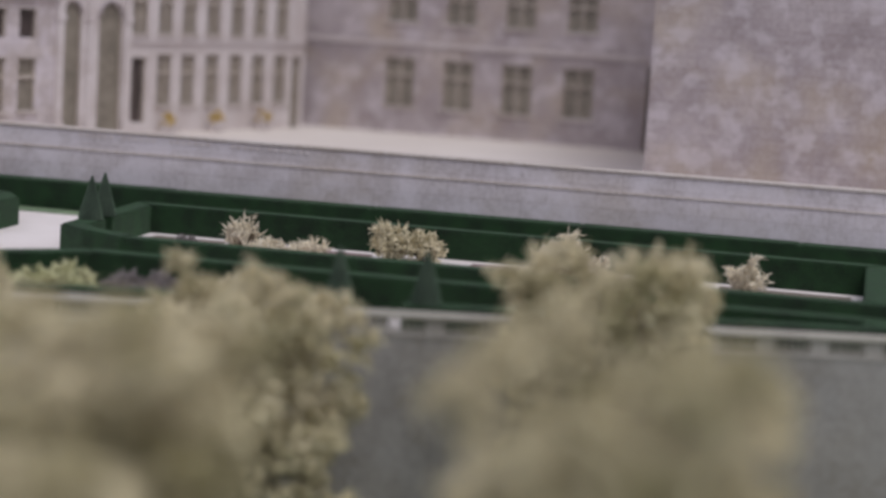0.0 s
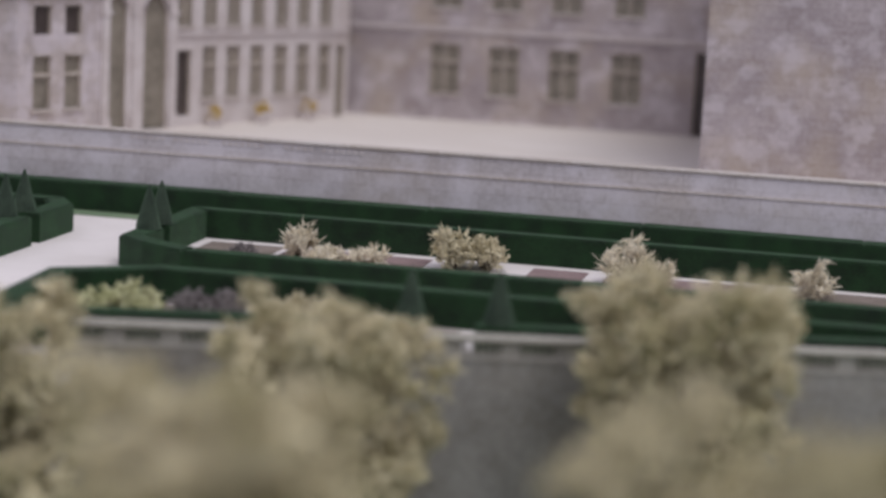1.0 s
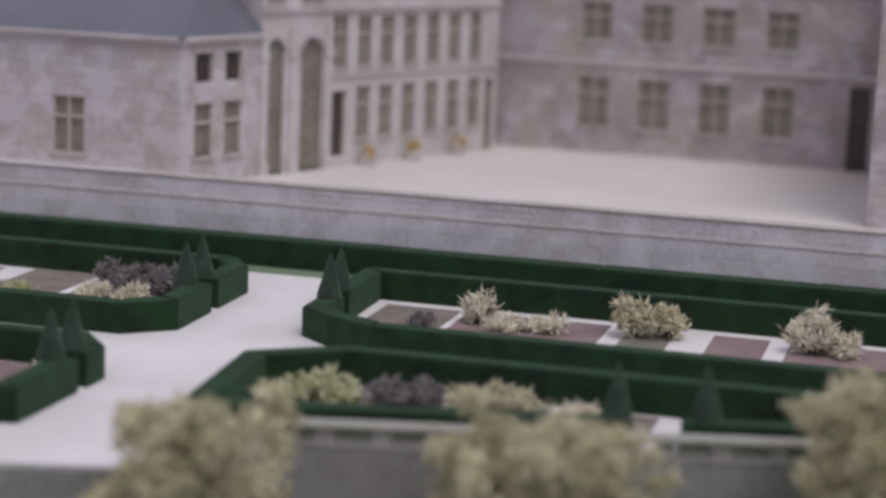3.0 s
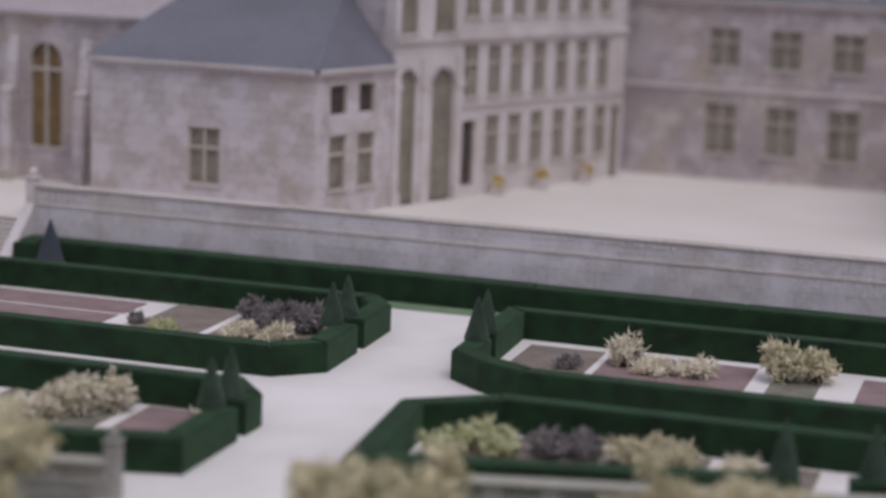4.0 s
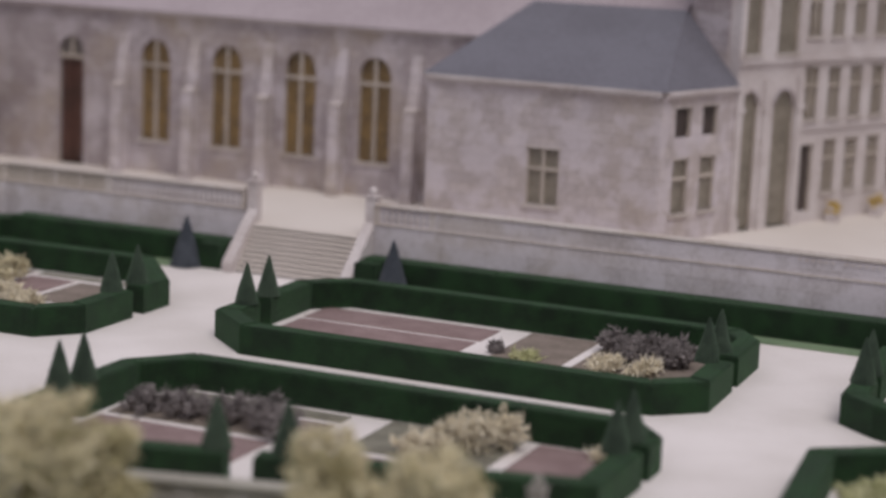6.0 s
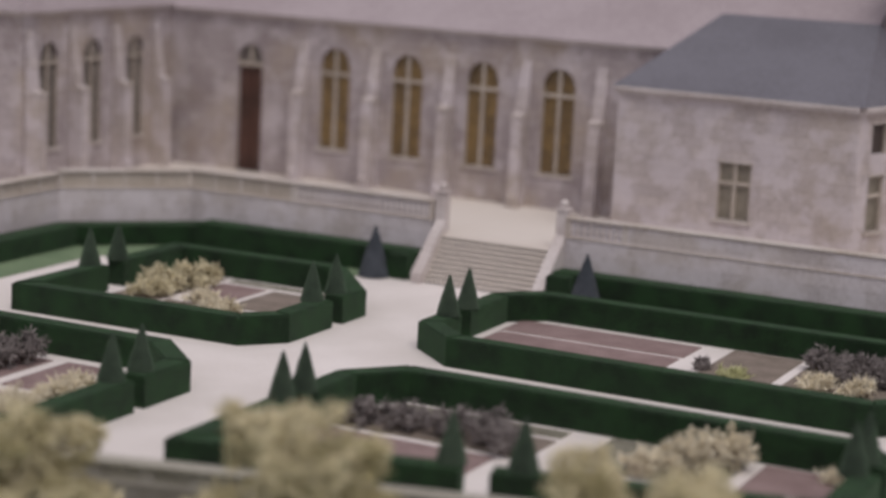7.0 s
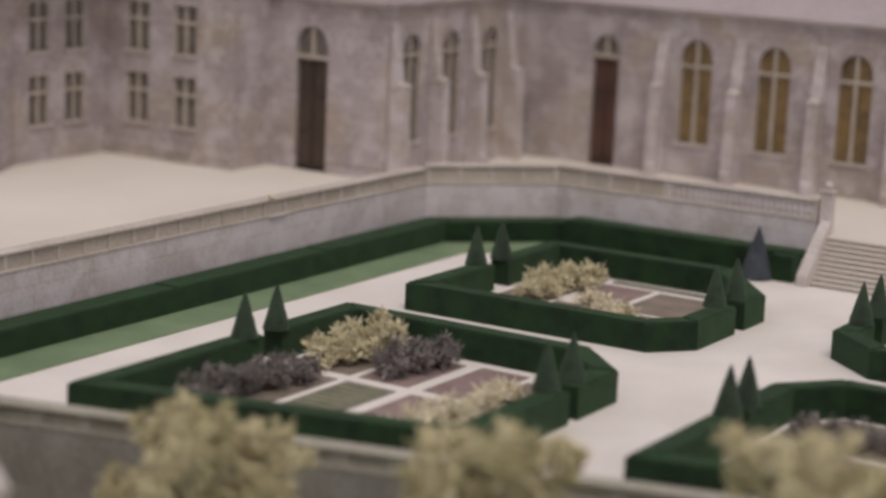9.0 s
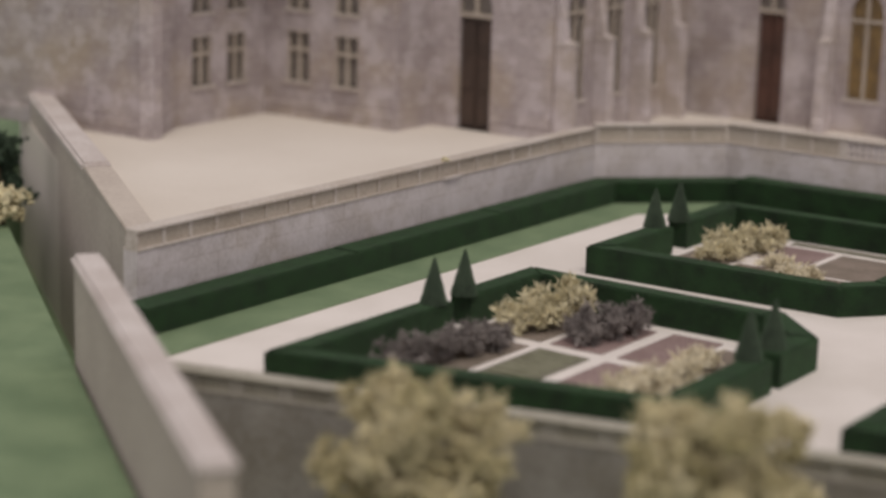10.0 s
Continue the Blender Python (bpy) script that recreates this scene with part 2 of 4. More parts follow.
def window(face, s0, s1, zb, zt, arched, parent, pane=None, bars=(1, 1), sill=True, bar=0.14, spring=None):
    """A recessed pane with its frame, bars and sill."""
    bm = bmesh.new()
    poly = ([(s0, zb), (s1, zb)] + arc(s0, s1, zt)[::-1]) if arched else [(s0, zb), (s1, zb), (s1, zt), (s0, zt)]
    face.slab(bm, poly, -0.4, -0.2)
    win = part("window", bm, pane or DIMPANE, parent)
    bm = bmesh.new()
    w = bar
    face.box(bm, s0, s0 + w * (0.25 if arched else 0.6), zb, zt - (s1 - s0) / 2 if arched else zt, -0.19, -0.06)
    face.box(bm, s1 - w * (0.25 if arched else 0.6), s1, zb, zt - (s1 - s0) / 2 if arched else zt, -0.19, -0.06)
    for i in range(bars[0]):
        c = s0 + (s1 - s0) * (i + 1) / (bars[0] + 1)
        face.box(bm, c - w / 2, c + w / 2, zb, zt - 0.03, -0.19, -0.04)
    for i in range(bars[1]):
        c = spring if spring else (zt - (s1 - s0) / 2 if arched else zb + (zt - zb) * 0.64)
        face.box(bm, s0, s1, c - w / 2, c + w / 2, -0.19, -0.03)
    part("window_frame", bm, FRAME, win)
    bm = bmesh.new()
    if arched:
        o = arc(s0 - 0.12, s1 + 0.12, zt + 0.12)
        q = arc(s0 + 0.02, s1 - 0.02, zt - 0.02)
        for i in range(len(o) - 1):
            face.slab(bm, [q[i], q[i + 1], o[i + 1], o[i]], -0.02, 0.035)
    else:
        face.box(bm, s0 - 0.08, s1 + 0.08, zt, zt + 0.08, -0.02, 0.045)
    bmesh.ops.remove_doubles(bm, verts=bm.verts[:], dist=1e-4)
    part("surround", bm, STONE if arched else DULLTRIM, win)
    if sill:
        bm = bmesh.new()
        face.box(bm, s0 - 0.12, s1 + 0.12, zb - 0.13, zb, -0.1, 0.12)
        part("sill", bm, DULLTRIM, win)
    return win


def door(face, s0, s1, zb, zt, head, parent, wood=None):
    """A double door under a round fanlight."""
    wood = wood or DOORWOOD
    w = window(face, s0, s1, head, zt, True, parent, GREYPANE, (1, 0), False)
    w.name = "fanlight"
    bm = bmesh.new()
    c = (s0 + s1) / 2
    face.box(bm, s0, s1, zb, head - 0.12, -0.5, -0.41)
    d = part("door", bm, wood, parent)
    for a, b in ((s0, c - 0.02), (c + 0.02, s1)):
        bm = bmesh.new()
        face.box(bm, a, b, zb, head - 0.12, -0.4, -0.25)
        part("door_leaf", bm, wood, d)
        for z in (zb + 0.25, zb + (head - zb) * 0.36, zb + (head - zb) * 0.68):
            bm = bmesh.new()
            face.box(bm, a + 0.1, b - 0.1, z, z + (head - zb) * 0.26, -0.245, -0.19)
            part("door_panel", bm, wood, d)
    bm = bmesh.new()
    face.box(bm, s0, s1, head - 0.12, head + 0.06, -0.3, -0.05)
    part("transom", bm, FRAME, d)


def buttress(face, s, zb, zmid, ztop, parent, w=0.28, d0=0.85):
    """A stepped buttress with a sloping head."""
    bm = bmesh.new()
    prof = [(0, zb), (d0 + 0.12, zb), (d0 + 0.12, zb + 0.5), (d0, zb + 0.6), (d0, zmid), (d0 * 0.5, zmid + 0.14), (d0 * 0.42, zmid + 0.9), (0.05, ztop), (0, ztop)]
    l = [bm.verts.new(face.at(s - w, z, o)) for o, z in prof]
    r = [bm.verts.new(face.at(s + w, z, o)) for o, z in prof]
    bm.faces.new(l)
    bm.faces.new(r[::-1])
    for i in range(len(prof)):
        j = (i + 1) % len(prof)
        bm.faces.new((l[i], r[i], r[j], l[j]))
    bmesh.ops.bevel(bm, geom=bm.edges[:], offset=0.03, segments=1, affect="EDGES")
    b = part("buttress", bm, PALE_STONE, parent)
    bm = bmesh.new()
    face.box(bm, s - w - 0.03, s + w + 0.03, zmid - 0.06, zmid + 0.03, 0.0, d0 + 0.05)
    part("ledge", bm, DULLTRIM, b)


def moulding(face, z0, z1, out, parent, s0=0.0, s1=None, name="cornice", mat=None):
    bm = bmesh.new()
    e = face.length if s1 is None else s1
    face.box(bm, s0, e, z0, (z0 + z1) / 2, 0.0, out * 0.6)
    face.box(bm, s0, e, (z0 + z1) / 2, z1, 0.0, out)
    return part(name, bm, mat or TRIM, parent)


def mesh_faces(verts, faces):
    bm = bmesh.new()
    v = [bm.verts.new(p) for p in verts]
    for f in faces:
        bm.faces.new([v[i] for i in f])
    return bm


def clump(rng, centre, radii, count, size, up=0.3, shell=0.55):
    """Many small uneven crumbs in a lumpy cloud, clustered on tufts."""
    verts, faces = [], []
    tufts = []
    for _ in range(max(6, count // 22)):
        d = Vector((rng.gauss(0, 1), rng.gauss(0, 1), rng.gauss(up, 1))).normalized()
        r = shell + (1.06 - shell) * rng.random() ** 0.6
        tufts.append((Vector((d.x * radii[0], d.y * radii[1], d.z * radii[2])) * r + Vector(centre), d))
    spread = 0.24 * (radii[0] + radii[1] + radii[2]) / 3
    for k in range(count):
        c, d = tufts[k % len(tufts)]
        p = c + Vector((rng.gauss(0, 1), rng.gauss(0, 1), rng.gauss(0, 1))) * spread * 0.55
        s = size * rng.uniform(0.55, 1.35)
        axis = (d * 0.7 + Vector((rng.gauss(0, 1), rng.gauss(0, 1), rng.gauss(0.3, 1)))).normalized()
        side = axis.orthogonal().normalized()
        other = axis.cross(side)
        n = len(verts)
        tip = p + axis * s * rng.uniform(1.0, 2.5)
        for a in range(3):
            g = 2.1 * a + rng.random()
            verts.append(p + (side * math.cos(g) + other * math.sin(g)) * s * rng.uniform(0.32, 0.62))
        verts.extend((tip, p - axis * s * 0.4))
        faces += [(n, n + 1, n + 3), (n + 1, n + 2, n + 3), (n + 2, n, n + 3), (n + 1, n, n + 4), (n + 2, n + 1, n + 4), (n, n + 2, n + 4)]
    return verts, faces


def lobes(seed, heads, stems, knobs, size, stretch=(1.3, 2.7), girth=(0.34, 0.62), up=0.3, floor=None, core=0.5, loose=0.13):
    """Stubby curled lobes of moss on many stems over round heads."""
    r = np.random.default_rng(seed)
    q = np.repeat(np.array([h[0] for h in heads], float), stems * knobs, axis=0)
    rad = np.repeat(np.array([h[1] for h in heads], float), stems * knobs, axis=0)
    d = r.normal(size=(len(heads) * stems, 3)) + (0, 0, up)
    d /= np.linalg.norm(d, axis=1)[:, None]
    out = r.uniform(core, 1.0, (len(d), 1))
    d, out = np.repeat(d, knobs, axis=0), np.repeat(out, knobs, axis=0)
    n = len(d)
    p = q + d * rad[:, None] * out + r.normal(size=(n, 3)) * rad[:, None] * loose
    ax = d * 0.8 + r.normal(size=(n, 3)) * 0.75 + (0, 0, 0.25)
    ax /= np.linalg.norm(ax, axis=1)[:, None]
    side = np.cross(ax, r.normal(size=(n, 3)))
    side /= np.linalg.norm(side, axis=1)[:, None]
    other = np.cross(ax, side)
    scale = size * r.uniform(0.6, 1.4, n)
    long, wide = scale * r.uniform(*stretch, n), scale * r.uniform(*girth, n)
    bend = r.normal(size=n) * 0.25 * long
    rows = [p - ax * (long * 0.5)[:, None]]
    for h, w in ((-0.2, 0.8), (0.15, 1.0), (0.42, 0.62)):
        for i in range(5):
            g = 2 * math.pi * i / 5
            k = wide * w * r.uniform(0.7, 1.3, n)
            rows.append(p + ax * (long * h)[:, None] + side * (k * math.cos(g) + bend * h * h * 4)[:, None] + other * (k * math.sin(g))[:, None])
    rows.append(p + ax * (long * 0.56)[:, None] + side * bend[:, None])
    v = np.stack(rows, axis=1)
    if floor is not None:
        v[..., 2] = np.maximum(v[..., 2], floor)
    shape = [(0, 1 + (i + 1) % 5, 1 + i) for i in range(5)] + [(11 + i, 11 + (i + 1) % 5, 16) for i in range(5)]
    quads = [(a + i, a + (i + 1) % 5, a + 5 + (i + 1) % 5, a + 5 + i) for a in (1, 6) for i in range(5)]
    faces = [tuple(c + 17 * k for c in f) for k in range(n) for f in shape + quads]
    return [Vector(c) for c in v.reshape(-1, 3).tolist()], faces


def fronds(seed, heads, count, size, up=0.35):
    """Fine bent three-sided fronds that stand out all round over the heads, bundled in small sprays."""
    r = np.random.default_rng(seed)
    bundles = count // 9
    pick = r.integers(0, len(heads), bundles)
    c = np.array([tuple(h[0]) for h in heads], float)[pick]
    rad = np.array([h[1] for h in heads], float)[pick]
    d = r.normal(size=(bundles, 3)) + (0, 0, up)
    d /= np.linalg.norm(d, axis=1)[:, None]
    root = c + d * (rad * r.uniform(0.72, 1.0, bundles))[:, None]
    root, d = np.repeat(root, 9, axis=0), np.repeat(d, 9, axis=0)
    n = len(d)
    ax = d + r.normal(size=(n, 3)) * 0.55
    ax /= np.linalg.norm(ax, axis=1)[:, None]
    side = np.cross(ax, r.normal(size=(n, 3)))
    side /= np.linalg.norm(side, axis=1)[:, None]
    other = np.cross(ax, side)
    root = root + r.normal(size=(n, 3)) * size * 0.5
    long = size * r.uniform(1.2, 3.6, n)
    wide = size * r.uniform(0.16, 0.34, n)
    bend = side * (long * r.normal(size=n) * 0.3)[:, None]
    rows = [root - ax * (long * 0.25)[:, None]]
    for i in range(3):
        g = 2 * math.pi * i / 3
        rows.append(root + ax * (long * 0.45)[:, None] + bend * 0.4 + (side * math.cos(g) + other * math.sin(g)) * wide[:, None])
    rows.append(root + ax * long[:, None] + bend)
    v = np.stack(rows, axis=1)
    shape = [(0, 2, 1), (0, 3, 2), (0, 1, 3), (1, 2, 4), (2, 3, 4), (3, 1, 4)]
    return [Vector(p) for p in v.reshape(-1, 3).tolist()], [tuple(a + 5 * k for a in f) for k in range(n) for f in shape]


def pydata(name, verts, faces, mat, parent):
    me = bpy.data.meshes.new(name)
    base = Vector((0, 0, 0))
    root = parent
    while root is not None:
        base += root.location
        root = root.parent
    me.from_pydata([tuple(Vector(v) * CM - base) for v in verts], [], faces)
    me.materials.append(mat)
    ob = new(name, me)
    ob.parent = parent
    return ob


def twig_mesh(bm, a, b, r0, r1, seg=6):
    a, b = Vector(a), Vector(b)
    d = (b - a).normalized()
    u = d.orthogonal().normalized()
    v = d.cross(u)
    ring = []
    for p, r in ((a, r0), (b, r1)):
        ring.append([bm.verts.new(p + (u * math.cos(2 * math.pi * i / seg) + v * math.sin(2 * math.pi * i / seg)) * r) for i in range(seg)])
    for i in range(seg):
        j = (i + 1) % seg
        bm.faces.new((ring[0][i], ring[0][j], ring[1][j], ring[1][i]))
    bm.faces.new(ring[1])
    bm.faces.new(ring[0][::-1])


def shrub(x, y, z, radii, mat, label, count=260, size=0.13, seed=0, name="shrub"):
    """A dried-moss shrub: stalks that fan out from the soil, each strung with ragged tufts."""
    rng = random.Random(seed * 7 + int(x * 31) + int(y * 17))
    ob = tagged(empty(name, (x, y, z)), label, "shrub", "garden shrubs")
    spiky = mat is CREAM or mat is YELLOW
    bm, tufts = bmesh.new(), []
    stalks = 13
    for i in range(stalks):
        g = 2.4 * i + rng.uniform(-0.5, 0.5)
        lean = math.sqrt((i + 0.5) / stalks) * rng.uniform(0.75, 1.15)
        tip = Vector((x + math.cos(g) * radii[0] * lean, y + math.sin(g) * radii[1] * lean, z + radii[2] * (1.45 - 0.8 * lean) * rng.uniform(0.65, 1.2)))
        root = Vector((x + math.cos(g) * radii[0] * 0.12, y + math.sin(g) * radii[1] * 0.12, z - 0.01))
        twig_mesh(bm, root, tip, 0.035, 0.015, 5)
        for k in (0.45, 0.75, 1.0):
            q = root.lerp(tip, k) + Vector((rng.gauss(0, 0.05), rng.gauss(0, 0.05), rng.gauss(0, 0.03)))
            tufts.append((q, radii[2] * rng.uniform(0.2, 0.34) * (1.2 - 0.4 * k)))
    part("stem", bm, TWIG, ob)
    v, f = [], []
    for a, b in (lobes(seed, tufts, 4, 3, size * 0.85, (1.6, 3.4) if spiky else (1.2, 2.4), (0.3, 0.45) if spiky else (0.34, 0.56), 0.5, z),
                 fronds(seed + 5, tufts, count, size * (1.3 if spiky else 1.0), 0.6)):
        f += [tuple(i + len(v) for i in t) for t in b]
        v += [Vector((p.x, p.y, max(p.z, z))) for p in a]
    pydata("head", v, f, mat, ob)
    return ob


def tree(x, y, z0, ztop, radius, seed, label, count=11000):
    """A model tree of dried flower heads on a forked twig."""
    rng, jag = random.Random(seed), random.Random(seed + 99)
    ob = tagged(empty("tree", (x, y, z0)), label, "tree", "trees along the garden wall")
    bm = bmesh.new()
    tall = ztop - z0
    twig_mesh(bm, (x, y, z0 - 0.02), (x + 0.1, y, z0 + tall * 0.35), 0.26, 0.18, 8)
    heads, tips = [], []
    for i in range(19):
        g = 2.4 * i + rng.uniform(-0.4, 0.4)
        k = (i + 0.5) / 19
        z = z0 + tall * (0.14 + 0.72 * k)
        reach = radius * rng.uniform(0.4, 0.82) * (1.0 - 0.25 * k)
        q = Vector((x + math.cos(g) * reach, y + math.sin(g) * reach, z))
        twig_mesh(bm, (x, y, z0 + tall * rng.uniform(0.12, 0.34)), q, 0.1, 0.03, 5)
        r = radius * rng.uniform(0.26, 0.44)
        q.z = min(q.z, ztop - r * 0.9)
        heads.append((q, r))
        for _ in range(4):
            d = Vector((math.cos(g) + rng.gauss(0, 0.8), math.sin(g) + rng.gauss(0, 0.8), rng.uniform(0.0, 1.3))).normalized()
            tip = q + d * r * rng.uniform(0.95, 1.35)
            tip.z = min(tip.z, ztop - jag.uniform(0.0, 0.5))
            tips.append((tip, r * rng.uniform(0.18, 0.34)))
    heads.append((Vector((x, y, z0 + tall * 0.5)), radius * 0.5))
    part("trunk", bm, TWIG, ob)
    v, f = [], []
    for a, b in (lobes(seed, heads, 30, 4, 0.13, (1.2, 2.8), (0.34, 0.6), 0.3, None, 0.6, 0.13), lobes(seed + 1, tips, 5, 4, 0.11, (1.8, 3.6), (0.28, 0.5), 0.5, None, 0.3, 0.25),
                 fronds(seed + 2, heads, count, 0.12), fronds(seed + 3, tips, count // 2, 0.11)):
        f += [tuple(i + len(v) for i in t) for t in b]
        v += a
    pydata("crown", v, f, FOLIAGE, ob)
    return ob


# ---- ground and terraces ----
LOW = -5.0
G = 1.8


def rail_y(x):
    return -32.6 + 0.265 * x


def hedge_y(x):
    return -29.7 + 0.262 * x


bm = prism(rect(-75, -90, 75, 60), LOW - 2.0, LOW)
tagged(part("ground", bm, GRASS), "green felt ground around the model garden", "ground", kind="structure")
bm = prism(rect(-79, -94, 79, 64), LOW - 6, LOW - 2.0, 0.4)
tagged(part("base_board", bm, BOARD), "grey display board under the whole model", "board", kind="structure")
bm = prism(rect(-74, -89, 74, 59), -80, LOW - 6)
tagged(part("display_plinth", bm, BOARD), "plain grey plinth that carries the model", "plinth", kind="structure")
bm = prism(rect(-200, -215, 200, 185), -82, -80)
tagged(part("floor", bm, BOARD), "plain grey exhibition room floor", "floor", kind="structure")
# raised lawn outside the boundary wall
bm = prism([(-75, -74), (6, -60), (-4.2, -44.6), (-19.6, -33.0), (-46.0, -13.0), (-46, 20), (-75, 20)], LOW, -0.3)
tagged(part("lawn", bm, GRASS), "green felt lawn outside the boundary wall", "lawn", kind="structure")
bm = prism([(-19.2, -30.8), (-17.8, -33.7), (-13.3, rail_y(-13.3) + 0.6), (20.7, rail_y(20.7) + 0.6), (20.7, rail_y(20.7) - 1.3), (29.5, rail_y(29.5) - 1.3), (29.5, rail_y(29.5) + 0.6), (56, rail_y(56) + 0.6), (56, 1.4), (-15.2, 1.4), (-19.2, -2.8)], LOW, 0.0)
tagged(part("garden_ground", bm, GRAVEL), "pale gravel ground of the formal garden", "ground", kind="structure")
bm = prism([(-19.2, -30.2), (-19.2, -2.7), (-15.0, 1.5), (-2.6, 1.5), (-2.6, 1.05), (3.0, 1.05), (3.0, 1.5), (62, 1.5), (62, 50), (-44.5, 50), (-44.5, -11.6)], LOW, G)
tagged(part("terrace", bm, TERRACE), "cream gravel terrace in front of the abbey", "terrace", kind="structure")
for edge, lab in (([(-17.5, -33.8), (-15.65, -35.0), (-15.75, -4.7), (-12.4, -1.2), (-4.9, -1.1), (-4.9, 0.1), (-13.9, 0.1), (-17.5, -3.5)], "light green grass strip beside the bent hedge"), ([(5.8, -1.0), (56, -0.6), (56, 0.1), (5.8, 0.1)], "light green grass strip beside the long hedge")):
    tagged(part("grass_strip", prism(edge, 0.0, 0.05), GRASS), lab, "grass", kind="structure")


# ---- retaining walls and balustrades ----
def baluster_mesh(mat, h=0.5, r=0.09):
    bm = bmesh.new()
    prof = [(0.7, 0), (0.7, 0.1), (0.45, 0.16), (1.0, 0.36), (0.85, 0.52), (0.4, 0.78), (0.7, 0.88), (0.7, 1.0)]
    rings = [[bm.verts.new((r * k * math.cos(math.pi * i / 3), r * k * math.sin(math.pi * i / 3), z * h)) for i in range(6)] for k, z in prof]
    for a, b in zip(rings, rings[1:]):
        for i in range(6):
            bm.faces.new((a[i], a[(i + 1) % 6], b[(i + 1) % 6], b[i]))
    bmesh.ops.scale(bm, vec=(CM, CM, CM), verts=bm.verts[:])
    me = bpy.data.meshes.new("baluster")
    bm.to_mesh(me)
    bm.free()
    me.materials.append(mat)
    return me


PALE_BALUSTER = baluster_mesh(TRIM, 0.66, 0.09)
DULL_BALUSTER = baluster_mesh(RAILTOP, 0.4, 0.06)


def balusters(face, s0, s1, z, step, parent, out=-0.25, mesh=None):
    """A row of balusters between two places on a wall."""
    n = int((s1 - s0) / step)
    for i in range(n):
        ob = new("baluster", mesh)
        ob.parent = parent
        ob.location = Vector(face.at(s0 + (i + 0.5) * (s1 - s0) / n, z, out)) * CM - parent.location


def finial_post(x, y, z0, z1, w=0.3, mat=None):
    """A square pier with cap, neck and ball."""
    mat = mat or TRIM
    k = w / 0.3
    ob = tagged(empty("stone_post", (x, y, z0)), "pale stone pier with a ball finial on the balustrade", "post", "piers of the balustrade")
    part("pier", prism(rect(x - w, y - w, x + w, y + w), z0, z1 - 0.55 * k, 0.03), mat, ob)
    part("cap", prism(rect(x - w - 0.08 * k, y - w - 0.08 * k, x + w + 0.08 * k, y + w + 0.08 * k), z1 - 0.55 * k, z1 - 0.43 * k, 0.035), mat, ob)
    bm = bmesh.new()
    bmesh.ops.create_uvsphere(bm, u_segments=12, v_segments=8, radius=0.22 * k)
    bmesh.ops.translate(bm, vec=(x, y, z1 - 0.2 * k), verts=bm.verts[:])
    twig_mesh(bm, (x, y, z1 - 0.44 * k), (x, y, z1 - 0.33 * k), 0.16 * k, 0.1 * k, 8)
    part("finial", bm, mat, ob)


def retaining(name, face, z0, label, panels=(), bal=(), solid=(), top=3.0):
    """A stone wall under a parapet: panels, balusters or plain masonry between a plinth and a handrail."""
    ob = tagged(empty(name, face.at(0, z0)), label, "wall", kind="structure")
    low, high = 2.3, top - 0.13
    bm = bmesh.new()
    face.box(bm, 0, face.length, z0, low, -0.6, 0)
    part("masonry", bm, STONE_WALL, ob)
    bm = bmesh.new()
    face.box(bm, 0, face.length, low, low + 0.08, -0.62, 0.04)
    part("plinth", bm, DULLTRIM, ob)
    bm = bmesh.new()
    face.box(bm, 0, face.length, high, high + 0.04, -0.5, 0.0)
    face.box(bm, 0, face.length, high + 0.04, top, -0.56, 0.06)
    bmesh.ops.bevel(bm, geom=bm.edges[:], offset=0.015, segments=1, affect="EDGES")
    part("handrail", bm, DULLTRIM, ob)
    for s0, s1 in panels:
        bm = bmesh.new()
        face.box(bm, s0 + 0.04, s1 - 0.04, low + 0.08, high, -0.36, -0.08)
        part("panel", bm, TANBAND, ob)
        n = max(1, round((s1 - s0) / 1.27))
        for i in range(n + 1):
            s = s0 + (s1 - s0) * i / n
            bm = bmesh.new()
            face.box(bm, max(0, s - 0.08), min(face.length, s + 0.08), low + 0.08, high, -0.5, -0.02)
            part("pilaster", bm, DULLTRIM, ob)
    for s0, s1 in solid:
        bm = bmesh.new()
        face.box(bm, s0, s1, low + 0.08, high, -0.55, -0.012)
        part("parapet", bm, STONE_WALL, ob)
    for s0, s1 in bal:
        balusters(face, s0, s1, low + 0.08, 0.26, ob, -0.07, PALE_BALUSTER)
        bm = bmesh.new()
        face.box(bm, s0, s1, low + 0.08, high, -0.42, -0.08)
        part("panel", bm, STONE_WALL, ob)
        for s in (s0, s1):
            bm = bmesh.new()
            face.box(bm, max(0, s - 0.12), min(face.length, s + 0.12), low + 0.08, high, -0.5, -0.01)
            part("pilaster", bm, DULLTRIM, ob)
    return ob


WALLY = 1.35
retaining("wall_back_west", Face((-14.9, WALLY), (-2.85, WALLY)), 0, "grey stone retaining wall with a balustrade by the stairs", panels=[(0, 5.2)], bal=[(5.4, 12.0)], top=3.17)
east_wall = retaining("wall_back_east", Face((3.2, WALLY), (56, WALLY)), 0, "long grey stone retaining wall under a coped parapet", bal=[(0.1, 2.6)], solid=[(2.72, 52.7)], top=3.17)
f = Face((3.2, WALLY), (56, WALLY))
# pale blocks added to imitate the bright dashes of a balustrade under the coping
for k in range(38):
    if k in (6, 13, 14, 22, 23, 24, 30):
        continue
    bm = bmesh.new()
    f.box(bm, 17.6 + k * 0.25, 17.74 + k * 0.25, 2.84, 2.97, -0.02, 0.03)
    part("balustrade_dash", bm, TRIM, east_wall)
retaining("wall_corner", Face((-19.0, -2.75), (-14.9, WALLY)), 0, "grey stone retaining wall across the garden corner", panels=[(0.1, 5.7)], top=3.12)
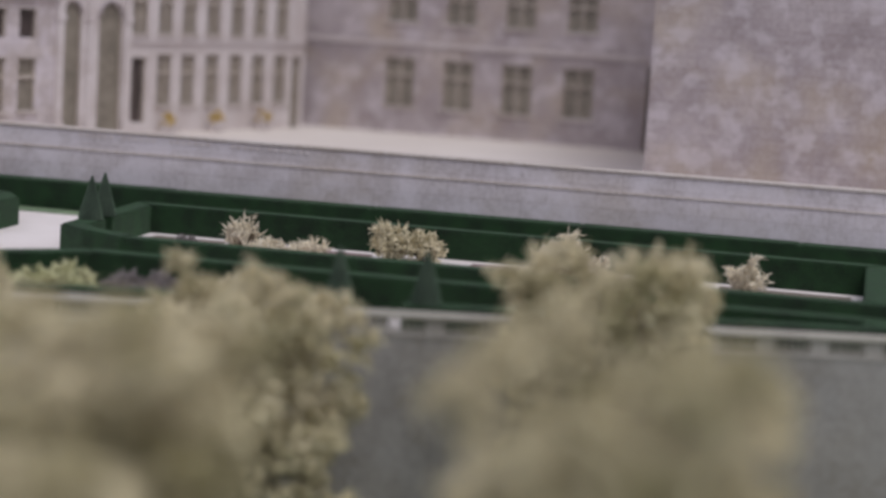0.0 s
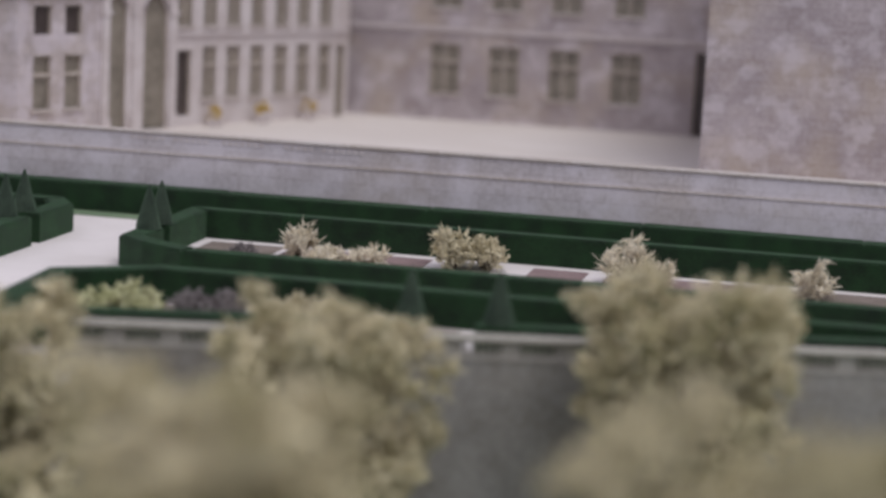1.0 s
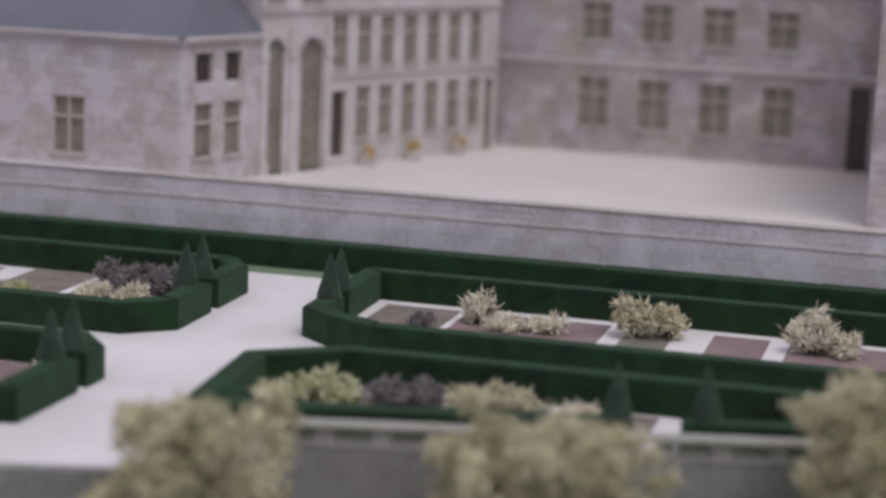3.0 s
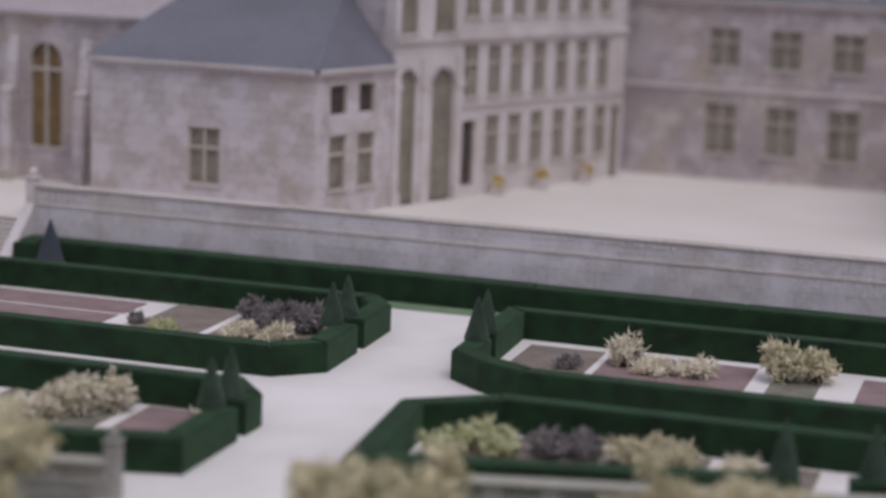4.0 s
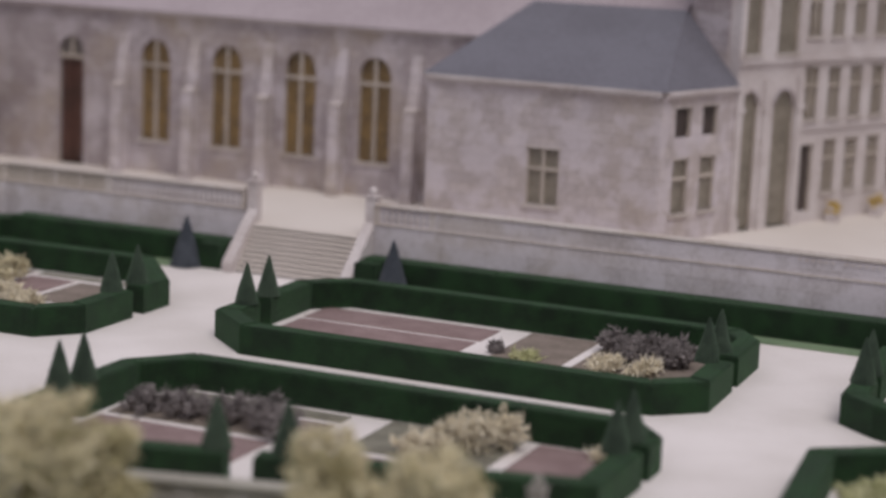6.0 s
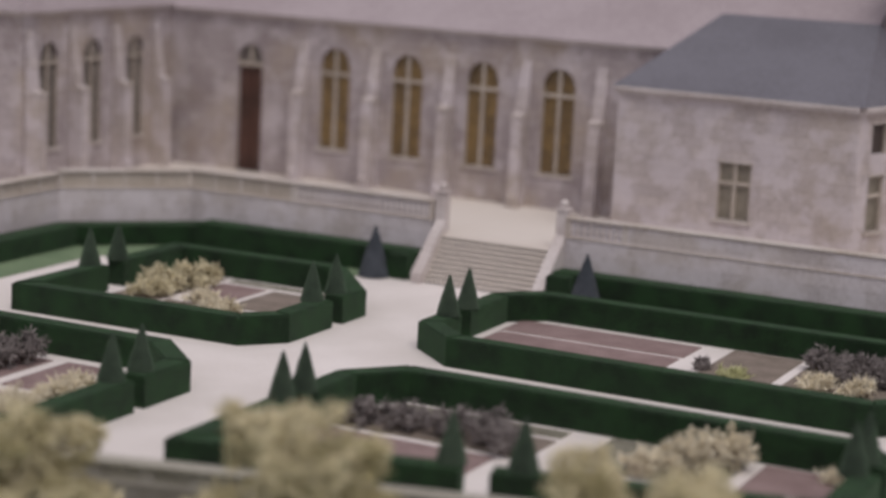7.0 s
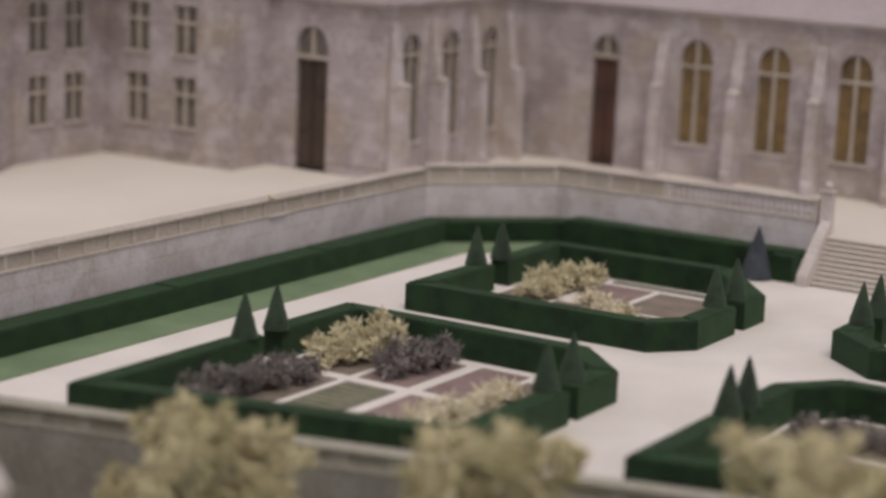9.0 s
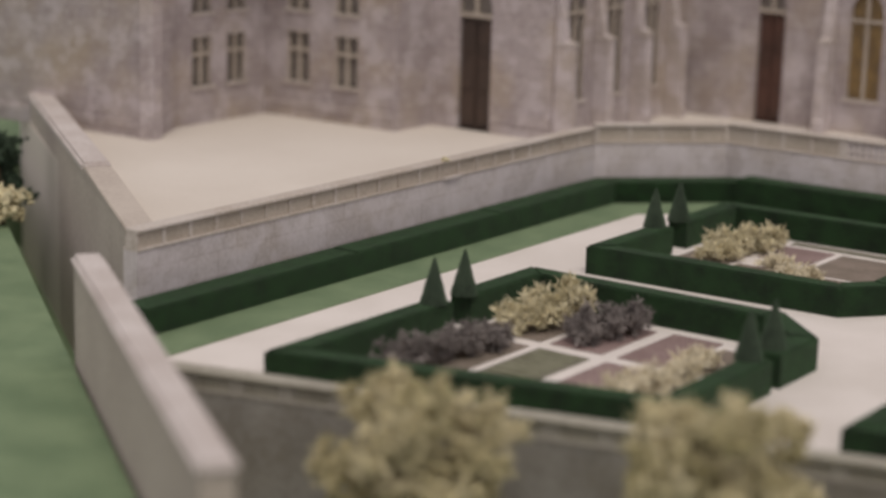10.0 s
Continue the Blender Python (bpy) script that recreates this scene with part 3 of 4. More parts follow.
retaining("wall_west", Face((-19.0, -30.4), (-19.0, -2.75)), 0, "grey stone retaining wall with a panelled balustrade", panels=[(0, 27.6)])
finial_post(-2.55, 1.7, G - 0.02, 3.9, 0.24)
finial_post(2.97, 1.7, G - 0.02, 3.8, 0.24)

# boundary wall in two stepped lengths
bound = tagged(empty("boundary_wall", (-19.4, -30.6, 0)), "thick pale boundary wall with a rounded coping", "wall", kind="structure")
f = Face((-44.3, -11.6), (-19.75, -30.0))
bm = bmesh.new()
f.box(bm, 0, f.length, LOW, 2.75, -0.9, 0)
part("masonry", bm, PLASTER, bound)
bm = bmesh.new()
f.box(bm, 0, f.length - 10.24, 2.75, 3.15, -1.0, 0.1)
bmesh.ops.bevel(bm, geom=bm.edges[:], offset=0.12, segments=2, affect="EDGES")
part("coping", bm, TRIM, bound)
bm = bmesh.new()
L_ = f.length
f.slab(bm, [(L_ - 10.22, 2.75), (L_, 2.75), (L_, 2.84), (L_ - 8.2, 3.0), (L_ - 9.7, 3.06), (L_ - 10.22, 2.98)], -0.95, 0.05)
bmesh.ops.bevel(bm, geom=bm.edges[:], offset=0.04, segments=2, affect="EDGES")
part("sloping_cap", bm, PLASTER, bound)
f = Face((-18.1, -34.0), (-2.6, -45.6))
bm = bmesh.new()
f.box(bm, 0, f.length, LOW, 2.7, -0.75, 0)
part("masonry", bm, PLASTER, bound)
bm = bmesh.new()
f.box(bm, -0.1, f.length + 0.1, 2.7, 3.0, -0.85, 0.1)
bmesh.ops.bevel(bm, geom=bm.edges[:], offset=0.12, segments=2, affect="EDGES")
part("coping", bm, TRIM, bound)

# front wall with its balustrade
front = tagged(empty("wall_front", (0, rail_y(0), 0)), "grey stone garden wall with a weathered balustrade", "wall", kind="structure")
GATE0, GATE1, OUT = 21.0, 29.2, 1.6
for x0, x1 in ((-13.4, GATE0), (GATE1, 56)):
    f = Face((x0, rail_y(x0)), (x1, rail_y(x1)))
    bm = bmesh.new()
    f.box(bm, 0, f.length, LOW, 0.44, -0.6, 0)
    part("masonry", bm, FRONT_STONE, front)
    bm = bmesh.new()
    f.box(bm, 0, f.length, 0.44, 0.52, -0.58, 0.03)
    part("plinth", bm, WEATHERED, front)
    bm = bmesh.new()
    f.box(bm, 0, f.length, 0.92, 1.06, -0.5, 0.06)
    bmesh.ops.bevel(bm, geom=bm.edges[:], offset=0.025, segments=1, affect="EDGES")
    part("handrail", bm, RAILTOP, front)
    if x0 < 0:
        bm = bmesh.new()
        f.box(bm, 0, f.length, 0.52, 0.92, -0.4, -0.11)
        part("panel", bm, RAILTOP, front)
    bays = round(f.length / 1.48)
    for i in range(bays + 1):
        c = f.length * i / bays
        bm = bmesh.new()
        f.box(bm, max(0, c - 0.24), min(f.length, c + 0.24), 0.52, 0.92, -0.42, -0.04)
        part("pedestal", bm, WEATHERED, front)
        if i < bays:
            balusters(f, c + 0.24, c + f.length / bays - 0.24, 0.52, 0.142, front, -0.1, DULL_BALUSTER)
f = Face((GATE0 - 0.3, rail_y(GATE0 - 0.3) - OUT), (GATE1 + 0.3, rail_y(GATE1 + 0.3) - OUT))
bm = bmesh.new()
f.box(bm, 0, f.length, LOW, 0.03, -0.35, 0.06)
part("landing_wall", bm, FRONT_STONE, front)
finial_post(GATE0 + 0.05, rail_y(GATE0) + 0.25, 0.0, 1.9, 0.2, WEATHERED)
finial_post(GATE1 - 0.1, rail_y(GATE1) + 0.25, 0.0, 1.7, 0.2, WEATHERED)

# ---- stairs ----
stairs = tagged(empty("stairs", (0, 0, 0)), "pale stone garden stairs between sloping side walls", "stairs", kind="structure")
N = 10
for i in range(N):
    y0 = -0.45 + i * 0.16
    # the riser's dark colour holds the shade line under each pale tread
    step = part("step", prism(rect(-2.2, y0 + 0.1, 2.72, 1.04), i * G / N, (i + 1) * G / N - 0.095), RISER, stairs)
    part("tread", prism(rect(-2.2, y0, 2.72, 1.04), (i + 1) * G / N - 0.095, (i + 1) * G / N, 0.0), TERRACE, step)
for x in (-2.45, 2.97):
    prof = [(-0.75, 0.0), (-0.75, 0.42), (-0.55, 0.5), (1.45, 2.4), (1.45, 0.0)]
    bm = bmesh.new()
    l = [bm.verts.new((x - 0.25, y, z)) for y, z in prof]
    r = [bm.verts.new((x + 0.25, y, z)) for y, z in prof]
    bm.faces.new(l)
    bm.faces.new(r[::-1])
    for i in range(len(prof)):
        j = (i + 1) % len(prof)
        bm.faces.new((l[i], l[j], r[j], r[i]))
    bmesh.ops.bevel(bm, geom=bm.edges[:], offset=0.04, segments=2, affect="EDGES")
    part("side_wall", bm, TRIM, stairs)

# ---- hedges ----
H = 1.02


def hedge(name_label, pts, gaps=(), w=0.8, h=H, closed=True, group="parterre hedges", grow=0.12):
    """A clipped hedge along a plan line; gaps: (edge, from, to) along it in centimetres."""
    ob = tagged(empty("hedge", (*pts[0], 0)), name_label, "hedge", group)
    n = len(pts)
    v = [Vector(p) for p in pts]
    if closed:
        wide = []
        for i in range(n):
            d0, d1 = (v[i] - v[i - 1]).normalized(), (v[(i + 1) % n] - v[i]).normalized()
            n1 = Vector((-d1.y, d1.x))
            m = (Vector((-d0.y, d0.x)) + n1).normalized()
            wide.append(v[i] - m * (grow / max(0.4, m.dot(n1))) + Vector((0.08, -0.04)))
        v = wide
    inner = []
    for i in range(n):
        if closed or 0 < i < n - 1:
            d0, d1 = (v[i] - v[i - 1]).normalized(), (v[(i + 1) % n] - v[i]).normalized()
        else:
            d0 = d1 = ((v[1] - v[0]) if i == 0 else (v[-1] - v[-2])).normalized()
        n0, n1 = Vector((-d0.y, d0.x)), Vector((-d1.y, d1.x))
        m = (n0 + n1).normalized()
        inner.append(v[i] + m * (w / max(0.4, m.dot(n1))))
    for i in range(n if closed else n - 1):
        j = (i + 1) % n
        length = (v[j] - v[i]).length
        d = (v[j] - v[i]) / length
        nn = Vector((-d.y, d.x)) * w
        cuts = sorted((a, b) for e, a, b in gaps if e == i)
        pieces, s = [], 0.0
        for a, b in cuts + [(length, length)]:
            pieces.append((s, a))
            s = b
        for a, b in pieces:
            p0 = (v[i], inner[i]) if a == 0 else (v[i] + d * a, v[i] + d * a + nn)
            p1 = (v[j], inner[j]) if b == length else (v[i] + d * b, v[i] + d * b + nn)
            bm = prism([tuple(p0[0]), tuple(p1[0]), tuple(p1[1]), tuple(p0[1])], 0.0, h + 0.01 * ((i * 7) % 3 - 1))
            bmesh.ops.bevel(bm, geom=[e for e in bm.edges if min(q.co.z for q in e.verts) > 0.5], offset=0.05, segments=2, affect="EDGES")
            part("hedge_section", bm, FLOCK, ob)
    return ob


LAB = "clipped dark green flocked hedge round a parterre"
hedge(LAB + " with shrubs", [(-11.6, hedge_y(-11.6)), (-0.2, hedge_y(-0.2)), (-0.3, -21.0), (-2.4, -18.95), (-11.6, -19.0)], [(1, 5.75, 6.3), (4, 4.8, 5.8)])
hedge(LAB + " by the stairs", [(-11.85, -14.85), (-2.4, -14.6), (-1.25, -13.2), (-1.25, -7.6), (-4.1, -4.0), (-11.9, -4.2)], [(2, 3.1, 3.85), (5, 4.85, 5.9)])
hedge(LAB + ", long bed", [(4.9, -12.8), (19.6, -12.8), (21.0, -11.5), (20.85, -4.7), (19.9, -3.3), (4.5, -3.3), (2.95, -4.8), (2.95, -11.0)], [(2, 3.1, 3.8), (6, 3.6, 4.4)])
hedge(LAB + ", long bed", [(4.2, hedge_y(4.2)), (21.6, hedge_y(21.6)), (21.6, -18.6), (20.4, -17.1), (5.7, -17.2), (4.2, -19.1)], [(0, 8.2, 9.0), (1, 3.75, 4.35), (5, 3.5, 4.1)])
hedge(LAB + ", long bed", [(28.0, -12.5), (52, -12.5), (52, -3.0), (25.0, -3.0), (25.2, -10.5), (26.4, -11.6)], [(3, 4.9, 5.5)])
hedge(LAB + ", by the wall", [(26.3, hedge_y(26.3) - 1.0), (52, hedge_y(52) - 1.0), (52, -15.2), (28.2, -15.55), (25.75, -17.4)], [(0, 12.1, 13.45)])
BL = "clipped dark green flocked hedge along the stone wall"
hedge(BL + ", long run", [(3.2, 0.15)] + [(9 + 8.0 * i, 0.15) for i in range(6)] + [(56, 0.15)], w=1.15, h=1.1, closed=False, group="wall hedges")
hedge(BL + ", bent", [(-17.5, -31.6), (-17.5, -21), (-17.5, -12), (-17.5, -3.45), (-13.95, 0.12), (-12.9, 0.12)], w=1.2, h=0.93, closed=False, group="wall hedges")


hedge(BL + ", by the stairs", [(-13.7, 0.09), (-8.6, 0.09), (-2.97, 0.09)], w=1.2, h=1.1, closed=False, group="wall hedges")
for x in (-3.95, 3.25):
    hedge("short clipped green hedge block beside the stairs", [(x, -0.5), (x + 0.98, -0.5)], w=0.6, h=1.06, closed=False, group="hedge ends by the stairs")


# ---- topiary cones ----
def cone_mesh(r, h, mat, seed):
    rng = random.Random(seed)
    bm = bmesh.new()
    rings = []
    for k in range(9):
        z = k / 8
        rr = r * (1 - z) ** 0.92 + 0.03
        rings.append([bm.verts.new((rr * (1 + rng.uniform(-0.05, 0.05)) * math.cos(2 * math.pi * i / 16), rr * (1 + rng.uniform(-0.05, 0.05)) * math.sin(2 * math.pi * i / 16), z * h)) for i in range(16)])
    for a, b in zip(rings, rings[1:]):
        for i in range(16):
            bm.faces.new((a[i], a[(i + 1) % 16], b[(i + 1) % 16], b[i]))
    bm.faces.new(rings[0][::-1])
    bm.faces.new(rings[-1])
    bmesh.ops.scale(bm, vec=(CM, CM, CM), verts=bm.verts[:])
    me = bpy.data.meshes.new("topiary_cone")
    bm.to_mesh(me)
    bm.free()
    me.materials.append(mat)
    return me


SMALL = [cone_mesh(0.42, 1.48, CONE, k) for k in range(3)]
CONES = [(-11.2, -25.3), (-11.15, -23.7), (-0.65, -24.5), (-0.65, -22.95), (-11.7, -10.45), (-11.6, -8.75), (-1.7, -10.6), (-1.7, -8.85),
         (3.35, -9.6), (3.35, -7.95), (20.3, -8.8), (20.3, -7.3), (4.6, -23.3), (4.6, -22.0), (21.1, -20.75), (21.1, -19.35),
         (25.5, -8.8), (25.45, -7.5), (11.6, hedge_y(11.6) + 0.45), (13.5, hedge_y(13.5) + 0.45), (37.45, hedge_y(37.45) - 0.6), (39.75, hedge_y(39.75) - 0.6)]
for k, (x, y) in enumerate(CONES):
    ob = new("topiary_cone", SMALL[k % 3])
    ob.location = Vector((x, y, H - 0.02)) * CM
    ob.rotation_euler = (0, 0, k * 1.3)
    tagged(ob, "grey-green clipped topiary cone on a hedge end", "topiary", "topiary cones")
big = cone_mesh(0.66, 2.1, SLATECONE, 9)
for x, y in ((-4.45, -0.6), (5.0, -0.55)):
    ob = new("topiary_cone", big)
    ob.location = Vector((x, y, 0.04)) * CM
    tagged(ob, "slate-grey topiary cone beside the stairs", "topiary", "topiary by the stairs")


# ---- planting beds ----
def bed(x0, y0, x1, y1, mat, label):
    bm = prism(rect(x0, y0, x1, y1), 0.0, 0.03)
    tagged(part("planting_bed", bm, mat), label, "planting bed", "planting beds")


M_, G_, V_ = "flat maroon soil bed edged by pale gravel", "flat grey-brown soil bed edged by pale gravel", "flat grey-green soil bed edged by pale gravel"
for x0, y0, x1, y1, m in [
    (-10.5, -30.6, -8.1, -24.5, 1), (-7.75, -30.2, -5.9, -24.5, 2), (-5.35, -29.8, -3.5, -24.5, 0), (-3.2, -29.2, -1.6, -24.5, 1),
    (-10.5, -23.85, -8.1, -20.5, 1), (-7.75, -23.85, -5.9, -20.4, 0), (-5.35, -23.85, -3.6, -20.3, 0), (-3.3, -23.85, -1.7, -20.9, 1),
    (-10.7, -13.2, -8.7, -5.2, 1), (-8.4, -8.4, -6.35, -6.0, 0), (-6.0, -9.6, -3.4, -6.1, 1), (-8.4, -13.0, -3.6, -9.9, 1), (-8.4, -5.6, -3.8, -5.1, 2),
    (4.15, -8.9, 11.2, -6.76, 0), (4.1, -6.5, 11.25, -4.5, 0), (4.6, -11.4, 11.2, -9.2, 1), (12.4, -11.2, 15.0, -4.2, 1), (15.4, -11.2, 19.6, -4.0, 1),
    (5.9, -19.0, 11.8, -18.2, 2), (5.2, -21.6, 11.8, -19.3, 1), (5.2, -26.6, 11.0, -22.0, 0), (13.1, -21.4, 17.4, -18.0, 2), (13.4, -24.6, 17.4, -21.8, 0), (17.9, -23.3, 20.3, -18.0, 0),
    (26.3, -11.2, 29.0, -4.5, 1), (29.3, -11.4, 34.4, -4.5, 0), (35.1, -11.4, 36.7, -4.5, 2), (38.0, -11.4, 39.9, -4.5, 0), (40.6, -11.4, 46.0, -4.5, 0), (46.6, -11.4, 51, -4.5, 1),
    (27.2, -20.6, 31.9, -16.6, 1), (32.2, -20.0, 34.9, -16.4, 2), (35.9, -19.4, 38.0, -16.4, 1), (40.0, -18.2, 44.0, -16.2, 0), (44.6, -17.2, 51, -16.2, 1)]:
    bed(x0, y0, x1, y1, (SOIL, SOIL_GREY, SOIL_GREEN)[m], (M_, G_, V_)[m])

# rows of seedlings in a green bed
for i in range(12):
    y = -29.7 + i * 0.43
    bm = prism(rect(-7.6, y, -6.05, y + 0.17), 0.026, 0.06, 0.015)
    tagged(part("crop_ridge", bm, ROW), "low dull green planted ridge across a soil bed", "crop ridge", "crop ridge rows")

# ---- shrubs ----
LC, LP, LY, LG = "cream dried-moss shrub in a planting bed", "purple-grey dried-moss shrub in a planting bed", "yellow-green dried-moss shrub in a planting bed", "pale green dried-moss shrub in a planting bed"
SHRUBS = [
    (-9.4, -29.5, 0.8, 0.7, 0), (-9.2, -28.2, 0.8, 0.75, 0), (-9.0, -26.9, 0.8, 0.75, 0), (-8.7, -25.6, 0.7, 0.65, 0),
    (-9.2, -23.3, 0.8, 0.7, 2), (-9.0, -22.2, 0.85, 0.85, 2), (-8.6, -21.2, 0.8, 1.0, 2), (-6.9, -23.2, 0.7, 0.6, 0), (-6.7, -22.2, 0.75, 0.7, 0), (-6.4, -21.2, 0.7, 0.75, 0), (-7.4, -22.4, 0.6, 0.6, 0),
    (-2.9, -27.8, 0.8, 0.5, 1), (-2.6, -26.4, 0.8, 0.5, 1), (-2.4, -25.2, 0.7, 0.5, 1), (-2.9, -23.2, 0.6, 0.35, 1),
    (-9.4, -8.6, 0.95, 0.62, 2), (-8.6, -7.5, 0.9, 0.7, 2), (-9.2, -9.8, 0.8, 0.45, 2), (-6.9, -9.7, 0.75, 0.26, 1), (-5.6, -10.5, 0.7, 0.22, 1),
    (16.0, -5.4, 0.75, 0.5, 0), (17.1, -5.0, 0.8, 0.52, 0), (18.2, -5.2, 0.8, 0.5, 0), (17.0, -6.6, 0.7, 0.55, 0), (18.6, -6.5, 0.7, 0.55, 0), (16.6, -8.2, 0.7, 0.3, 1), (18.0, -8.0, 0.65, 0.28, 1), (13.6, -8.2, 0.6, 0.14, 3), (12.4, -7.8, 0.22, 0.2, 0),
    (6.2, -21.0, 0.8, 0.5, 0), (7.6, -20.9, 0.8, 0.5, 0), (9.0, -20.8, 0.8, 0.6, 0), (10.3, -20.9, 0.7, 0.7, 0), (11.2, -21.6, 0.55, 0.8, 0),
    (15.3, -21.0, 0.6, 0.42, 1), (15.9, -20.3, 0.75, 0.6, 1), (16.5, -19.7, 0.7, 0.95, 1), (17.2, -19.0, 0.55, 0.9, 1), (20.0, -18.6, 0.3, 0.18, 1),
    (28.4, -7.4, 0.38, 0.3, 0), (30.1, -6.2, 0.65, 0.75, 1), (31.2, -6.9, 0.7, 0.26, 1), (32.6, -6.6, 0.75, 0.36, 1), (35.4, -6.0, 0.75, 0.9, 2), (36.5, -5.7, 0.7, 0.85, 2), (41.4, -5.8, 0.85, 0.95, 1), (42.4, -6.0, 0.7, 0.5, 1), (47.6, -6.0, 0.8, 0.7, 1),
    (27.6, -19.2, 0.7, 0.5, 3), (28.5, -18.4, 0.75, 0.62, 3), (29.3, -18.7, 0.65, 0.5, 3), (30.5, -18.2, 0.6, 0.55, 0), (31.5, -18.0, 0.6, 0.52, 0), (32.7, -18.0, 0.65, 0.5, 2), (33.6, -17.8, 0.65, 0.5, 2), (34.3, -17.8, 0.5, 0.42, 2), (36.0, -17.6, 0.5, 0.25, 1), (46.5, -17.0, 0.8, 0.5, 1)]
for k, (x, y, r, h, c) in enumerate(SHRUBS):
    shrub(x, y, 0.025, (r, r, h), (PURPLE, CREAM, YELLOW, PALEGREEN)[c], (LP, LC, LY, LG)[c], int(950 * max(0.5, r)), 0.085, k)

# ---- the abbey ----
# long range with tall round-headed windows
refectory = tagged(empty("refectory", (-10, 10.5, G)), "long pale stone abbey range with round-headed windows and buttresses", "building")
f = Face((-22.3, 10.6), (12.3, 10.6))
wins = [-12.9, -9.02, -5.12, -1.3]
cols = [(x + 22.3 - 0.8, x + 22.3 + 0.8, [(3.4, 8.25, True)]) for x in wins]
cols.append((3.95, 5.35, [(G, 8.1, True)]))
wall_part(f, G - 0.05, 9.5, cols, refectory)
for x in wins:
    window(f, x + 22.3 - 0.8, x + 22.3 + 0.8, 3.4, 8.25, True, refectory, AMBER, spring=7.0)
door(f, 3.95, 5.35, G, 8.1, 7.1, refectory)
for x in (-14.6, -10.7, -6.75, -2.95, 0.8):
    buttress(f, x + 22.3, G, 6.0, 8.5, refectory)
moulding(f, 9.42, 9.6, 0.3, refectory)
part("roof", mesh_faces([(-23, 10.2, 9.6), (12.4, 10.2, 9.6), (12.4, 27, 18), (-23, 27, 18), (-23, 27, 9.6), (12.4, 27, 9.6)], [(0, 1, 2, 3), (1, 5, 2), (0, 3, 4), (3, 2, 5, 4), (0, 4, 5, 1)]), PALEROOF, refectory)

# transept with the great door
transept = tagged(empty("transept", (-25, 4, G)), "pale stone abbey transept with a tall brown door", "building")
f = Face((-22.3, -1.2), (-22.3, 10.6))
ws = [0.7, 4.05, 7.5]
cols = [(y + 0.55, y + 1.95, [(3.4, 8.3, True)]) for y in ws]
wall_part(f, G - 0.05, 9.6, cols, transept, s0=0.6)
for y in ws:
    window(f, y + 0.55, y + 1.95, 3.4, 8.3, True, transept, GREYPANE, bar=0.1, spring=7.3)
for y in (-0.7, 2.5, 5.9, 9.2):
    buttress(f, y + 1.2, G, 6.1, 8.9, transept, 0.26, 0.85)
moulding(f, 9.52, 9.7, 0.3, transept)
f = Face((-29.0, -1.2), (-22.3, -1.2))
wall_part(f, G - 0.05, 9.6, [(1.75, 3.5, [(G, 8.4, True)])], transept)
door(f, 1.75, 3.5, G, 8.4, 7.0, transept, DARKWOOD)
moulding(f, 9.52, 9.7, 0.3, transept)
moulding(f, G, G + 1.1, 0.12, transept, 3.6, f.length, "plinth", STONE)
part("roof", mesh_faces([(-29.4, -1.6, 9.7), (-21.9, -1.6, 9.7), (-21.9, 14, 9.7), (-29.4, 14, 9.7), (-25.6, 2, 16), (-25.6, 14, 16)], [(0, 1, 4), (1, 2, 5, 4), (0, 4, 5, 3), (2, 3, 5), (0, 3, 2, 1)]), PALEROOF, transept)

# convent wing on the far side of the court
wing = tagged(empty("convent_wing", (-33, -2, G)), "pale stone convent wing with cross-barred windows", "building")
f = Face((-36.3, -3.9), (-28.7, -3.9))
cols = [(s, s + 1.35, [(3.5, 5.75, False), (6.8, 9.0, False)]) for s in (1.3, 4.1)]
wall_part(f, G - 0.05, 11.5, cols, wing)
for s in (1.3, 4.1):
    for z in (3.5, 6.8):
        window(f, s, s + 1.35, z, z + 2.25 if z < 5 else 9.0, False, wing, GREYPANE)
moulding(f, G, G + 0.9, 0.12, wing, 0, None, "plinth", STONE)
f = Face((-28.7, -3.9), (-28.7, -1.2))
wall_part(f, G - 0.05, 11.5, [], wing, s0=0.6)
f = Face((-36.3, -9.8), (-36.3, -3.9))
cols = [(s, s + 1.3, [(3.5, 5.75, False), (6.8, 9.0, False)]) for s in (0.85, 3.2)]
wall_part(f, G - 0.05, 11.5, cols, wing)
for s in (0.85, 3.2):
    for z in (3.5, 6.8):
        window(f, s, s + 1.3, z, z + 2.2, False, wing, GREYPANE)
f = Face((-34.7, -13.1), (-36.5, -9.4))
wall_part(f, G - 0.05, 11.5, [(1.0, 1.45, [(2.2, 5.7, False)])], wing)
window(f, 1.0, 1.45, 2.2, 5.7, False, wing, DARKPANE, (0, 0), False)
f = Face((-44.0, -13.5), (-34.7, -13.1))
wall_part(f, G - 0.05, 11.5, [], wing)
moulding(f, G, G + 0.7, 0.12, wing, 0, None, "plinth", STONE)
part("roof", mesh_faces([(-45, -13.8, 11.5), (-34, -13.8, 11.5), (-34, -3.4, 11.5), (-28, -3.4, 11.5), (-28, 8, 11.5), (-45, 8, 11.5), (-40, -8, 17), (-40, 4, 17), (-32, 4, 16)],
     [(0, 1, 6), (1, 2, 7, 6), (2, 3, 8, 7), (3, 4, 8), (4, 5, 7, 8), (5, 0, 6, 7), (0, 5, 4, 3, 2, 1)]), SLATE, wing)

